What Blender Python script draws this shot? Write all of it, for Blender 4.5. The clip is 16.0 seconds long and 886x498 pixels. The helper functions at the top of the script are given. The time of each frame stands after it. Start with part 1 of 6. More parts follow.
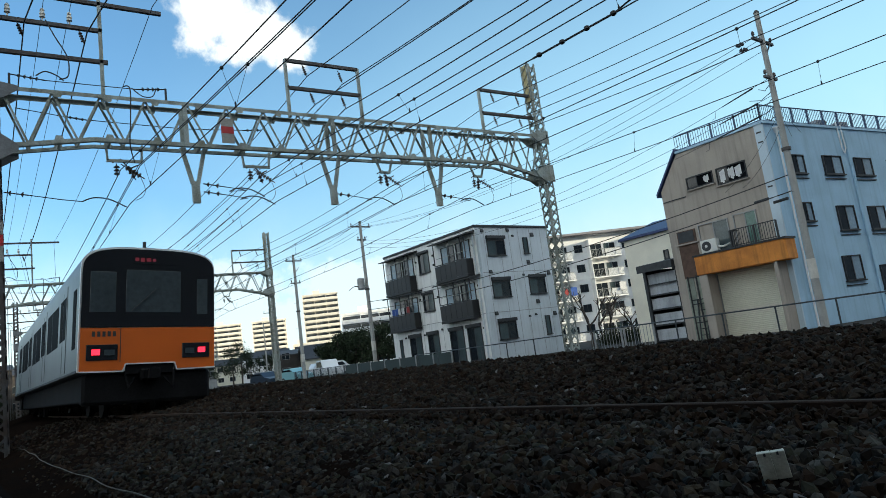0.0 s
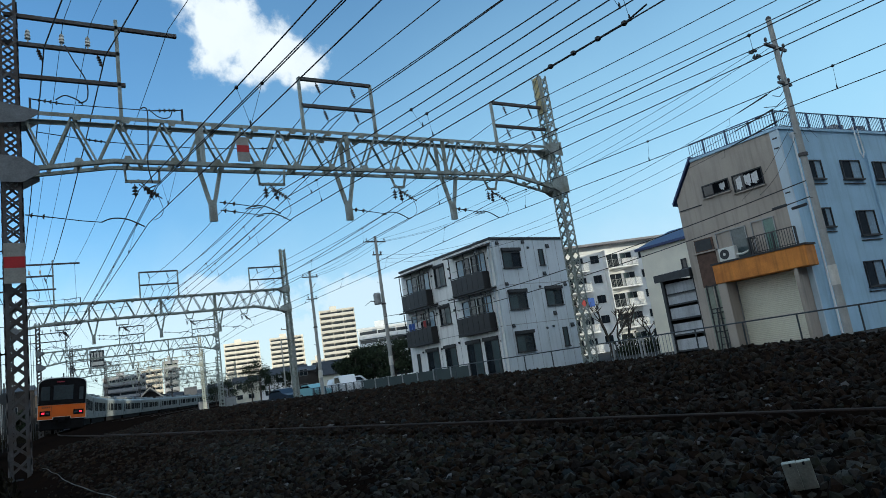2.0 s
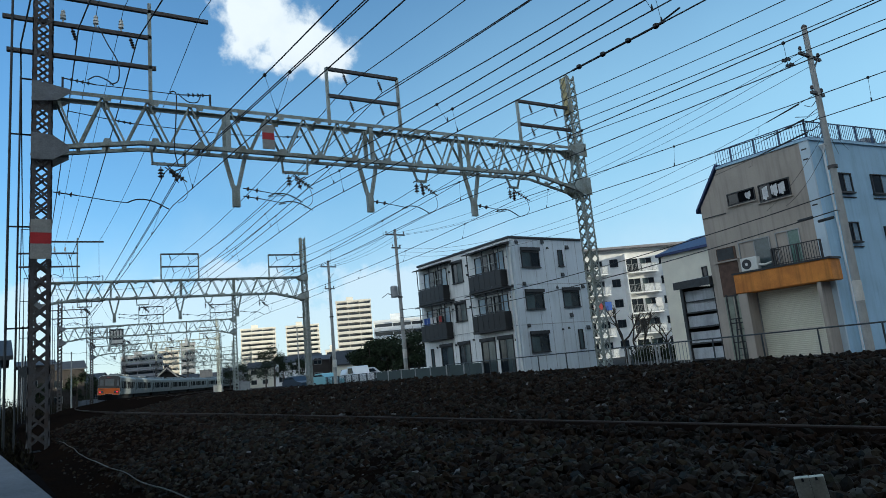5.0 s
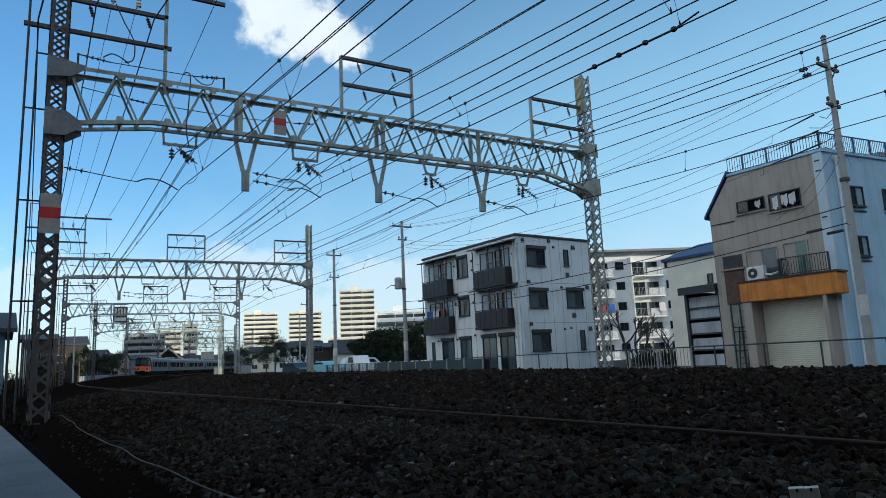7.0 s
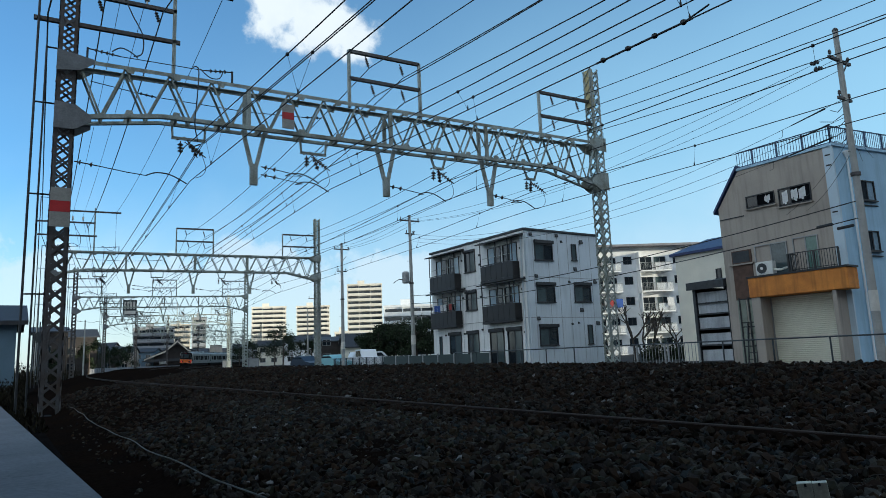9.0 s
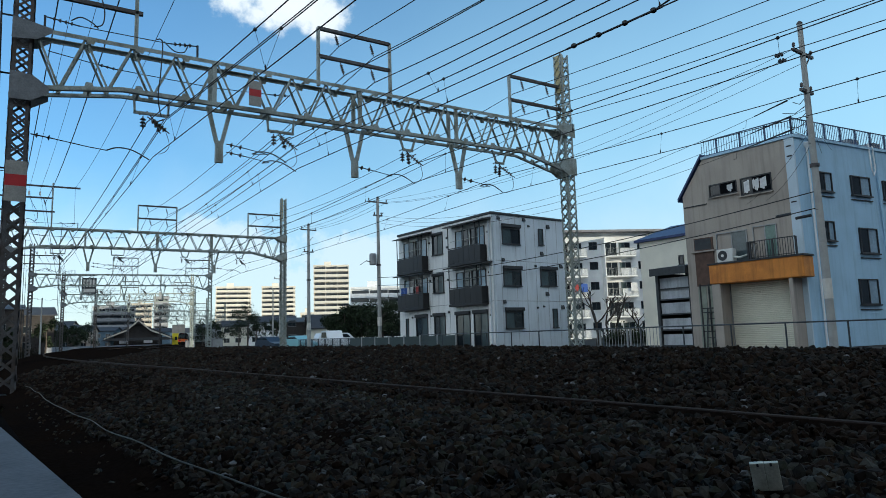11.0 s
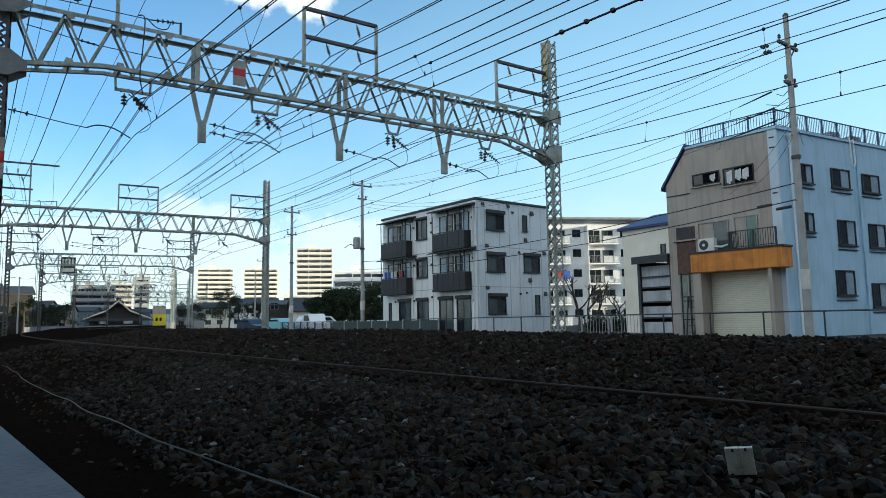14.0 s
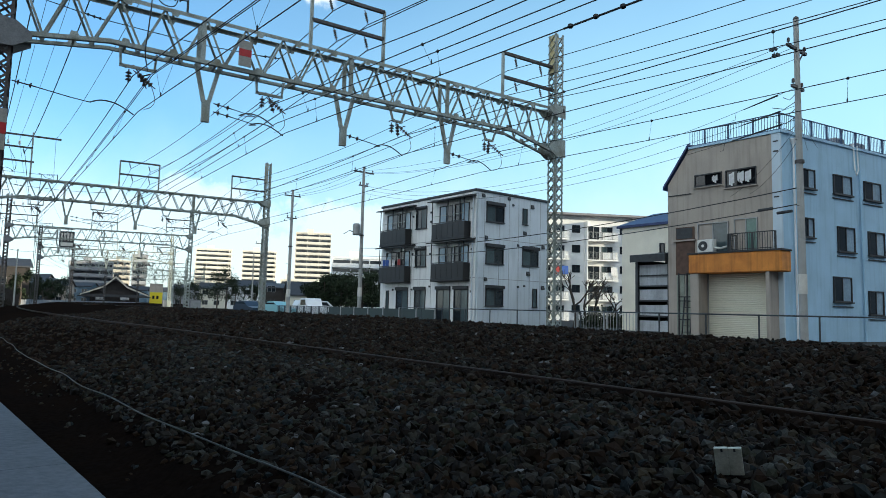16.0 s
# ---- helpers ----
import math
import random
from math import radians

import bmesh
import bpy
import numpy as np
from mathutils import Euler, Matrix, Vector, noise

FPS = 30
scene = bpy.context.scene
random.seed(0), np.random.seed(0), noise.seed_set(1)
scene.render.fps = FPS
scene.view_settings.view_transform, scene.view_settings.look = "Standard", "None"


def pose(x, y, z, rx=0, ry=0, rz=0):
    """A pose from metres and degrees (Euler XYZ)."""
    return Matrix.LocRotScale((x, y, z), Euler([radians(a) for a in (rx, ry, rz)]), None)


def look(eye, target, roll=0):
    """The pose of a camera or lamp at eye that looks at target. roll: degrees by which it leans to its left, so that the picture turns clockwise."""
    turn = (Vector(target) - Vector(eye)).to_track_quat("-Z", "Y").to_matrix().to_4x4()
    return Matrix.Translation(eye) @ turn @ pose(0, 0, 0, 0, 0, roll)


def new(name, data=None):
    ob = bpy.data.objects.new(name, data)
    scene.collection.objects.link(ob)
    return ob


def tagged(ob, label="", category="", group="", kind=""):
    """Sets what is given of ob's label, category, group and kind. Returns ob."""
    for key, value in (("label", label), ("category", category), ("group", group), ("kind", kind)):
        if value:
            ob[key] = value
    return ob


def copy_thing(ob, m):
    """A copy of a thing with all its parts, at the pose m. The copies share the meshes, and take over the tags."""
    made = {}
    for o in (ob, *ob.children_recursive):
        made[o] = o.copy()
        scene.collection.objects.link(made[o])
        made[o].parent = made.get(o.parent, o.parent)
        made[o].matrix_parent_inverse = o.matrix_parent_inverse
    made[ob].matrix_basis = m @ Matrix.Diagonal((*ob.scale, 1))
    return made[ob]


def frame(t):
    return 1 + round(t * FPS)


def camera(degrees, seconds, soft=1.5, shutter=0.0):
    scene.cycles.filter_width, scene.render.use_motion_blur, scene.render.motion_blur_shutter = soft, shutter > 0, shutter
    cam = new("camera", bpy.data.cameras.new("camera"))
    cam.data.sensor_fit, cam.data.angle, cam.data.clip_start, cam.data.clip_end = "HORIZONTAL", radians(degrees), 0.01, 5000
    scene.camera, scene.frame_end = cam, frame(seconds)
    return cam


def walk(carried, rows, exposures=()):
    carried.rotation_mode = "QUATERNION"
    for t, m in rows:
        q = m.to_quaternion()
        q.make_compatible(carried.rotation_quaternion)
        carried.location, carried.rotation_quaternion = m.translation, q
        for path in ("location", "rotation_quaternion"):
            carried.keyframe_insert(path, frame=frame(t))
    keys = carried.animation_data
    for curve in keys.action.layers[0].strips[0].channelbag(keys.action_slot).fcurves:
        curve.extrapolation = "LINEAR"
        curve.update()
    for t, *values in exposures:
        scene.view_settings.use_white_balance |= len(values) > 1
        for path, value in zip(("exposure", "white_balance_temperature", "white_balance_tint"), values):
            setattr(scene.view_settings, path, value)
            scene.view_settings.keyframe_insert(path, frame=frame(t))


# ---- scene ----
cam = camera(68.0, 16.0, soft=0.6)
# one spot, a hand-held phone that turns: seconds, yaw, pitch, roll, drop of the hand
TURNS = [
    (0.0, -36.93, 8.96, 7.52, 0.012),
    (0.5, -36.47, 9.23, 8.10, 0.011),
    (1.0, -36.01, 9.44, 8.41, 0.011),
    (1.5, -35.80, 10.02, 8.35, 0.010),
    (2.0, -35.40, 10.34, 8.40, 0.010),
    (2.5, -35.57, 10.47, 7.11, 0.009),
    (3.0, -35.40, 10.42, 6.66, 0.008),
    (3.5, -35.21, 10.35, 6.40, 0.008),
    (4.0, -34.80, 10.42, 6.40, 0.007),
    (4.5, -34.59, 10.31, 5.49, 0.007),
    (5.0, -34.26, 10.12, 5.40, 0.006),
    (7.5, -34.13, 9.56, 2.11, 0.000),
    (8.0, -33.81, 9.52, 2.21, -0.001),
    (10.5, -34.3, 7.86, 2.78, -0.004),
    (11.0, -36.53, 7.51, 1.77, -0.004),
    (11.5, -37.53, 7.15, 1.48, -0.005),
    (12.0, -38.06, 6.87, 1.26, -0.005),
    (12.5, -38.00, 6.66, 1.63, -0.006),
    (13.0, -38.04, 6.46, 1.31, -0.007),
    (13.5, -38.12, 6.29, 1.10, -0.008),
    (14.0, -38.03, 6.17, 1.00, -0.009),
    (14.5, -38.06, 5.98, 0.48, -0.009),
    (15.0, -38.19, 5.78, -0.21, -0.010),
    (15.5, -38.25, 5.60, -0.72, -0.011),
    (16.0, -38.35, 5.30, -1.38, -0.012),
]
walk(cam, [(t, pose(0, 0, 0.42 + lift, 90 + pitch, roll, yaw)) for t, yaw, pitch, roll, lift in TURNS], [(t, e, k, 2) for t, e, k in ((0, 1.38, 6800), (0.8, 1.32, 6600), (1.5, 1.15, 6350), (3, 1.03, 6150), (8, 1.01, 6150), (11, 1.12, 6250), (12.5, 1.27, 6400), (14.5, 1.38, 6480), (16, 1.46, 6480))])

# ---- sky and sun ----
SUN_AZ, SUN_EL = 138.0, 8.0   # degrees clockwise from +y
world = bpy.data.worlds.new("sky")
scene.world = world
world.use_nodes = True
wn, wl = world.node_tree.nodes, world.node_tree.links
wn.clear()
sky = wn.new("ShaderNodeTexSky")
sky.sky_type, sky.sun_disc = "NISHITA", False
sky.sun_elevation, sky.sun_rotation = radians(SUN_EL), radians(SUN_AZ)
sky.air_density, sky.dust_density, sky.ozone_density = 1.0, 0.3, 3.0
tc = wn.new("ShaderNodeTexCoord")


def wmath(op, a, b=None, c=None):
    n = wn.new("ShaderNodeMath")
    n.operation = op
    for i, v in enumerate((a, b, c)):
        if v is None:
            continue
        if isinstance(v, (int, float)):
            n.inputs[i].default_value = v
        else:
            wl.new(v, n.inputs[i])
    return n.outputs[0]


def wramp(v, lo, hi):
    n = wn.new("ShaderNodeMapRange")
    n.interpolation_type = "SMOOTHSTEP"
    wl.new(v, n.inputs[0])
    n.inputs[1].default_value, n.inputs[2].default_value = lo, hi
    return n.outputs[0]


def toward(az, el):
    a, e = radians(az), radians(el)
    return (math.sin(a) * math.cos(e), math.cos(a) * math.cos(e), math.sin(e))


def wnoise(scale, detail, rough=0.55):
    n = wn.new("ShaderNodeTexNoise")
    n.inputs["Scale"].default_value, n.inputs["Detail"].default_value, n.inputs["Roughness"].default_value = scale, detail, rough
    wl.new(tc.outputs["Generated"], n.inputs["Vector"])
    return n.outputs["Fac"]


def cloud_blob(az, el, size, wobble):
    """1 inside a round puff of the sky, with a torn edge."""
    d = wn.new("ShaderNodeVectorMath")
    d.operation = "DISTANCE"
    wl.new(tc.outputs["Generated"], d.inputs[0])
    d.inputs[1].default_value = toward(az, el)
    return wramp(wmath("ADD", d.outputs["Value"], wmath("MULTIPLY", wobble, 0.16)), size + 0.07, size + 0.045)


puff = wnoise(9.0, 7.0, 0.6)
clouds = None
for az, el, size in ((19.5, 30.0, 0.085), (23.0, 28.0, 0.08), (26.5, 26.3, 0.05), (20.0, 34.0, 0.07), (21.0, 26.8, 0.05)):
    b = cloud_blob(az, el, size, puff)
    clouds = b if clouds is None else wmath("MAXIMUM", clouds, b)
sep = wn.new("ShaderNodeSeparateXYZ")
wl.new(tc.outputs["Generated"], sep.inputs[0])
# unseen clouds, added only away from the view to brighten the facades
away = wn.new("ShaderNodeVectorMath")
away.operation = "DOT_PRODUCT"
wl.new(tc.outputs["Generated"], away.inputs[0])
away.inputs[1].default_value = toward(38, 20)
fill_clouds = wmath("MULTIPLY", wramp(wnoise(3.2, 6.0, 0.6), 0.36, 0.54), wramp(away.outputs["Value"], 0.62, 0.2))
haze_low = wmath("MULTIPLY", wramp(wmath("ADD", sep.outputs["Z"], wmath("MULTIPLY", wnoise(7.0, 6.0), 0.16)), 0.36, 0.09), 0.5)
west = wn.new("ShaderNodeVectorMath")
west.operation = "DOT_PRODUCT"
wl.new(tc.outputs["Generated"], west.inputs[0])
west.inputs[1].default_value = toward(12, 3)
heap = wmath("MULTIPLY", wramp(wmath("ADD", sep.outputs["Z"], wmath("MULTIPLY", wnoise(6.0, 7.0, 0.62), 0.3)), 0.315, 0.27), wramp(west.outputs["Value"], 0.82, 0.95))
bank = wmath("MAXIMUM", haze_low, wmath("MULTIPLY", heap, 0.58))
wisp = wmath("MULTIPLY", wramp(wnoise(2.3, 6.0, 0.6), 0.5, 0.8), 0.22)
east = wn.new("ShaderNodeVectorMath")
east.operation = "DOT_PRODUCT"
wl.new(tc.outputs["Generated"], east.inputs[0])
east.inputs[1].default_value = toward(95, 8)
veil = wmath("MULTIPLY", wmath("ADD", wramp(east.outputs["Value"], -0.1, 1.0), wmath("MULTIPLY", wnoise(3.0, 5.0), 0.45)), wmath("ADD", 0.2, wmath("MULTIPLY", wramp(sep.outputs["Z"], 0.62, 0.2), 0.5)))
cover = wmath("MAXIMUM", wmath("MULTIPLY", clouds, wmath("ADD", 0.72, wmath("MULTIPLY", wnoise(14.0, 5.0), 0.5))), bank)
haze = wn.new("ShaderNodeMix")
haze.data_type = "RGBA"
mix = wn.new("ShaderNodeMix")
mix.data_type = "RGBA"
wl.new(cover, mix.inputs[0])
gain = wn.new("ShaderNodeMix")
gain.data_type, gain.blend_type = "RGBA", "MULTIPLY"
gain.inputs[0].default_value = 1.0
wl.new(sky.outputs[0], gain.inputs[6])
gain.inputs[7].default_value = (0.87, 1.14, 1.34, 1)
wl.new(gain.outputs[2], haze.inputs[6])
haze.inputs[7].default_value = (2.2, 3.65, 4.75, 1)
wl.new(wmath("MAXIMUM", wisp, veil), haze.inputs[0])
wl.new(haze.outputs[2], mix.inputs[6])
mix.inputs[7].default_value = (4.55, 4.7, 5.0, 1)
bg = wn.new("ShaderNodeBackground")
bg.inputs["Strength"].default_value = 0.1
# the added clouds get a brighter white than the seen ones
fill_mix = wn.new("ShaderNodeMix")
fill_mix.data_type = "RGBA"
wl.new(fill_clouds, fill_mix.inputs[0])
wl.new(mix.outputs[2], fill_mix.inputs[6])
fill_mix.inputs[7].default_value = (4.75, 5.0, 5.4, 1)
wl.new(fill_mix.outputs[2], bg.inputs["Color"])
wout = wn.new("ShaderNodeOutputWorld")
wl.new(bg.outputs[0], wout.inputs["Surface"])
sun_data = bpy.data.lights.new("sun", "SUN")
sun_data.energy, sun_data.angle, sun_data.color = 3.2, radians(0.5), (1.0, 0.88, 0.7)
sun = new("sun", sun_data)
sun.matrix_world = look(Vector(toward(SUN_AZ, SUN_EL)) * 100, (0, 0, 0))


# ---- materials ----
def surface(name, color, rough=0.7, metal=0.0, vary=0.25, scale=3.0, fine=40.0, bump=0.15, tint=None, spot=0.5, random_tone=0.0, emit=0.0, island=0.0, spec=0.5, streak=0.0):
    """A procedural surface: base colour that wanders at two scales, stains of a second tint, fine relief."""
    m = bpy.data.materials.new(name)
    m.use_nodes = True
    n, l = m.node_tree.nodes, m.node_tree.links
    p = n["Principled BSDF"]
    p.inputs["Roughness"].default_value, p.inputs["Metallic"].default_value = rough, metal
    p.inputs["Specular IOR Level"].default_value = spec
    co = n.new("ShaderNodeTexCoord")
    big, small = n.new("ShaderNodeTexNoise"), n.new("ShaderNodeTexNoise")
    for t, s, d in ((big, scale, 5.0), (small, fine, 4.0)):
        t.inputs["Scale"].default_value, t.inputs["Detail"].default_value = s, d
        l.new(co.outputs["Object"], t.inputs["Vector"])
    dark = n.new("ShaderNodeMix")
    dark.data_type = "RGBA"
    second = tint or [c * (1 - vary) for c in color]
    dark.inputs[6].default_value, dark.inputs[7].default_value = (*color, 1), (*second, 1)
    rng = n.new("ShaderNodeMapRange")
    rng.inputs[1].default_value, rng.inputs[2].default_value = spot - 0.12, spot + 0.18
    l.new(big.outputs["Fac"], rng.inputs[0])
    l.new(rng.outputs[0], dark.inputs[0])
    grain = n.new("ShaderNodeMix")
    grain.data_type, grain.blend_type = "RGBA", "MULTIPLY"
    grain.inputs[0].default_value = 1.0
    gr = n.new("ShaderNodeMapRange")
    gr.inputs[1].default_value, gr.inputs[2].default_value = 0.3, 0.7
    gr.inputs[3].default_value, gr.inputs[4].default_value = 1 - vary * 0.7, 1 + vary * 0.3
    l.new(small.outputs["Fac"], gr.inputs[0])
    l.new(dark.outputs[2], grain.inputs[6])
    l.new(gr.outputs[0], grain.inputs[7])
    last = grain.outputs[2]
    if random_tone or island:
        hs = n.new("ShaderNodeHueSaturation")
        if island:
            src = n.new("ShaderNodeNewGeometry").outputs["Random Per Island"]
        else:
            src = n.new("ShaderNodeObjectInfo").outputs["Random"]
        mr = n.new("ShaderNodeMapRange")
        k = random_tone or island
        mr.inputs[3].default_value, mr.inputs[4].default_value = 1 - k, 1 + k
        l.new(src, mr.inputs[0])
        l.new(mr.outputs[0], hs.inputs["Value"])
        l.new(last, hs.inputs["Color"])
        last = hs.outputs[0]
    if streak:
        # rain streaks: noise drawn out downwards
        mp = n.new("ShaderNodeMapping")
        mp.inputs["Scale"].default_value = (1, 1, 0.07)
        l.new(co.outputs["Object"], mp.inputs["Vector"])
        st = n.new("ShaderNodeTexNoise")
        st.inputs["Scale"].default_value, st.inputs["Detail"].default_value = 5.0, 5.0
        l.new(mp.outputs[0], st.inputs["Vector"])
        sr = n.new("ShaderNodeMapRange")
        sr.inputs[1].default_value, sr.inputs[2].default_value = 0.48, 0.72
        sr.inputs[3].default_value, sr.inputs[4].default_value = 1.0, 1 - streak
        l.new(st.outputs["Fac"], sr.inputs[0])
        run = n.new("ShaderNodeMix")
        run.data_type, run.blend_type = "RGBA", "MULTIPLY"
        run.inputs[0].default_value = 1.0
        l.new(last, run.inputs[6])
        l.new(sr.outputs[0], run.inputs[7])
        last = run.outputs[2]
    l.new(last, p.inputs["Base Color"])
    if bump:
        bp = n.new("ShaderNodeBump")
        bp.inputs["Strength"].default_value, bp.inputs["Distance"].default_value = bump, 0.02
        l.new(small.outputs["Fac"], bp.inputs["Height"])
        l.new(bp.outputs[0], p.inputs["Normal"])
    if emit:
        p.inputs["Emission Color"].default_value, p.inputs["Emission Strength"].default_value = (*color, 1), emit
    return m


def glass_pane(name, color=(0.018, 0.024, 0.03), rough=0.08):
    m = surface(name, color, rough, 0.0, 0.3, 0.8, 12, 0.02)
    m.node_tree.nodes["Principled BSDF"].inputs["Specular IOR Level"].default_value = 0.6
    return m


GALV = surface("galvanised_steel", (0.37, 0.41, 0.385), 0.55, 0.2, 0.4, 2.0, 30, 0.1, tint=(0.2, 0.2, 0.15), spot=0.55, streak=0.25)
GALV_DARK = surface("dark_grey_steel", (0.1, 0.1, 0.105), 0.65, 0.2, 0.4, 2.5, 30, 0.15, tint=(0.07, 0.05, 0.04))
PLATE = surface("grey_plate", (0.19, 0.2, 0.21), 0.6, 0.2, 0.3, 3, 30, 0.1)
SUNLIT_STEEL = surface("sunlit_steel", (0.55, 0.47, 0.25), 0.7, 0.0, 0.3, 3, 30, 0.15)
DARKSTEEL = surface("dark_steel", (0.05, 0.055, 0.06), 0.6, 0.3, 0.3, 4, 40, 0.1)
WIRE = surface("wire", (0.025, 0.027, 0.03), 0.6, 0.3, 0.2, 4, 40, 0.0)
PORCELAIN = surface("insulator_brown", (0.05, 0.035, 0.03), 0.3, 0.0, 0.2, 8, 60, 0.0)
RUST = surface("rail_rust", (0.03, 0.018, 0.012), 0.8, 0.0, 0.4, 5, 60, 0.3, spec=0.15)
RAILTOP = surface("rail_head", (0.045, 0.03, 0.021), 0.85, 0.0, 0.4, 6, 60, 0.1, spec=0.15)


def stone_mix(name, tones):
    """Broken stone: each piece takes one of several tones."""
    m = surface(name, (0.02, 0.02, 0.02), 0.9, 0, 0.35, 6, 90, 0.12, spec=0.1)
    n, l = m.node_tree.nodes, m.node_tree.links
    ramp = n.new("ShaderNodeValToRGB")
    ramp.color_ramp.interpolation = "CONSTANT"
    while len(ramp.color_ramp.elements) < len(tones):
        ramp.color_ramp.elements.new(0.5)
    for k, (e, c) in enumerate(zip(ramp.color_ramp.elements, tones)):
        e.position, e.color = k / len(tones), (*c, 1)
    l.new(n.new("ShaderNodeNewGeometry").outputs["Random Per Island"], ramp.inputs[0])
    p = n["Principled BSDF"]
    old = p.inputs["Base Color"].links[0].from_socket
    mul = n.new("ShaderNodeMix")
    mul.data_type, mul.blend_type = "RGBA", "MULTIPLY"
    mul.inputs[0].default_value = 1.0
    gainc = n.new("ShaderNodeMix")
    gainc.data_type, gainc.blend_type = "RGBA", "MULTIPLY"
    gainc.inputs[0].default_value = 1.0
    gainc.inputs[7].default_value = (42, 42, 41.5, 1)
    gainc.clamp_result = False
    l.new(old, gainc.inputs[6])
    l.new(gainc.outputs[2], mul.inputs[6])
    l.new(ramp.outputs[0], mul.inputs[7])
    l.new(mul.outputs[2], p.inputs["Base Color"])
    return m


STONE = stone_mix("ballast_stone", ((0.03, 0.026, 0.024), (0.052, 0.048, 0.043), (0.04, 0.029, 0.02), (0.032, 0.04, 0.042), (0.064, 0.061, 0.05), (0.02, 0.016, 0.014), (0.056, 0.045, 0.029), (0.086, 0.087, 0.078), (0.04, 0.042, 0.03), (0.046, 0.029, 0.018), (0.026, 0.022, 0.02), (0.043, 0.038, 0.031)))
STONE_BROWN = stone_mix("brown_ballast_stone", ((0.027, 0.017, 0.011), (0.034, 0.021, 0.014), (0.02, 0.014, 0.011), (0.032, 0.025, 0.018), (0.038, 0.024, 0.015), (0.024, 0.023, 0.02), (0.05, 0.043, 0.035)))
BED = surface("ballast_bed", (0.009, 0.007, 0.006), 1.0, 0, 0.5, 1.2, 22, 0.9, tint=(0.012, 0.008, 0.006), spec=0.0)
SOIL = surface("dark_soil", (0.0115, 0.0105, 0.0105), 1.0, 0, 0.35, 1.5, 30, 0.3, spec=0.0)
PALE_STONE = surface("pale_stone", (0.13, 0.13, 0.13), 0.85, 0, 0.35, 2, 60, 0.3, island=0.6)
BRUSH = surface("dead_brush", (0.02, 0.017, 0.01), 0.9, 0, 0.5, 2, 20, 0.2, island=0.5, spec=0.1)
GROUND = surface("town_ground", (0.06, 0.058, 0.055), 0.95, 0, 0.3, 0.2, 8, 0.3, spec=0.1)
ASPHALT = surface("asphalt", (0.055, 0.055, 0.058), 0.9, 0, 0.3, 0.6, 60, 0.3)
CONCRETE = surface("concrete", (0.25, 0.25, 0.27), 0.85, 0, 0.25, 1.5, 30, 0.25)
POLE = surface("pole_concrete", (0.4, 0.4, 0.38), 0.85, 0, 0.2, 2, 30, 0.15)
APT_WALL = surface("apartment_panel", (0.62, 0.67, 0.71), 0.7, 0, 0.12, 0.6, 40, 0.1, tint=(0.55, 0.6, 0.63), streak=0.16)
APT_FACE = surface("apartment_cream", (0.8, 0.81, 0.8), 0.7, 0, 0.1, 0.6, 40, 0.1, streak=0.2)
BROWN = surface("dark_brown_panel", (0.014, 0.013, 0.014), 0.5, 0, 0.3, 1, 40, 0.05)
FRAME_DARK = surface("window_frame_dark", (0.022, 0.024, 0.028), 0.55, 0.0, 0.2, 3, 40, 0.0)
FRAME_LIGHT = surface("window_frame_grey", (0.35, 0.36, 0.36), 0.5, 0.4, 0.2, 3, 40, 0.0)
GLASS = glass_pane("window_glass")
GLASS_CURTAIN = glass_pane("curtained_glass", (0.075, 0.105, 0.112), 0.12)
# shade on the low far buildings, put into a dark wall colour
SHADED_WALL = surface("shaded_wall", (0.04, 0.034, 0.032), 0.85, 0, 0.35, 1, 20, 0.2)
LEDGE = surface("ledge_concrete", (0.15, 0.155, 0.167), 0.85, 0, 0.3, 1.5, 30, 0.3)
ANNEX_CREAM = surface("annexe_cream", (0.86, 0.81, 0.68), 0.75, 0, 0.12, 0.8, 40, 0.1)
TAN = surface("tan_render", (0.42, 0.37, 0.32), 0.85, 0, 0.15, 0.8, 50, 0.2, streak=0.22)
BLUE = surface("pale_blue_render", (0.4, 0.6, 0.76), 0.85, 0, 0.12, 0.7, 50, 0.2, streak=0.15)
STORED = surface("stored_panel_grey", (0.5, 0.53, 0.56), 0.7, 0, 0.3, 1.5, 30, 0.1, streak=0.3)
SLATE = surface("slate_blue_wall", (0.12, 0.19, 0.25), 0.8, 0, 0.25, 0.8, 30, 0.1)
WHITE = surface("white_paint", (0.82, 0.83, 0.83), 0.7, 0, 0.12, 0.8, 40, 0.1)
CREAM = surface("cream_shutter", (0.7, 0.67, 0.56), 0.6, 0, 0.12, 0.8, 40, 0.05)
ORANGE_WALL = surface("orange_balcony_paint", (0.72, 0.27, 0.045), 0.7, 0, 0.25, 1.5, 30, 0.15, tint=(0.52, 0.18, 0.03), streak=0.35)
ROOF_BLUE = surface("blue_roof", (0.03, 0.05, 0.14), 0.5, 0.2, 0.25, 1, 30, 0.1)
ROOF_DARK = surface("dark_roof_tile", (0.035, 0.037, 0.042), 0.6, 0, 0.3, 1, 12, 0.5)
TRAIN_ORANGE = surface("train_orange", (0.7, 0.135, 0.012), 0.35, 0, 0.1, 1, 60, 0.0)
TRAIN_STEEL = surface("train_aluminium", (0.2, 0.22, 0.225), 0.45, 0.35, 0.14, 0.6, 30, 0.03, streak=0.15)
TRAIN_BLACK = surface("train_black_gloss", (0.012, 0.012, 0.014), 0.12, 0, 0.2, 1, 30, 0.0)
TRAIN_WINDOW = surface("train_window", (0.006, 0.007, 0.009), 0.7, 0, 0.3, 1, 12, 0.0, spec=0.03)
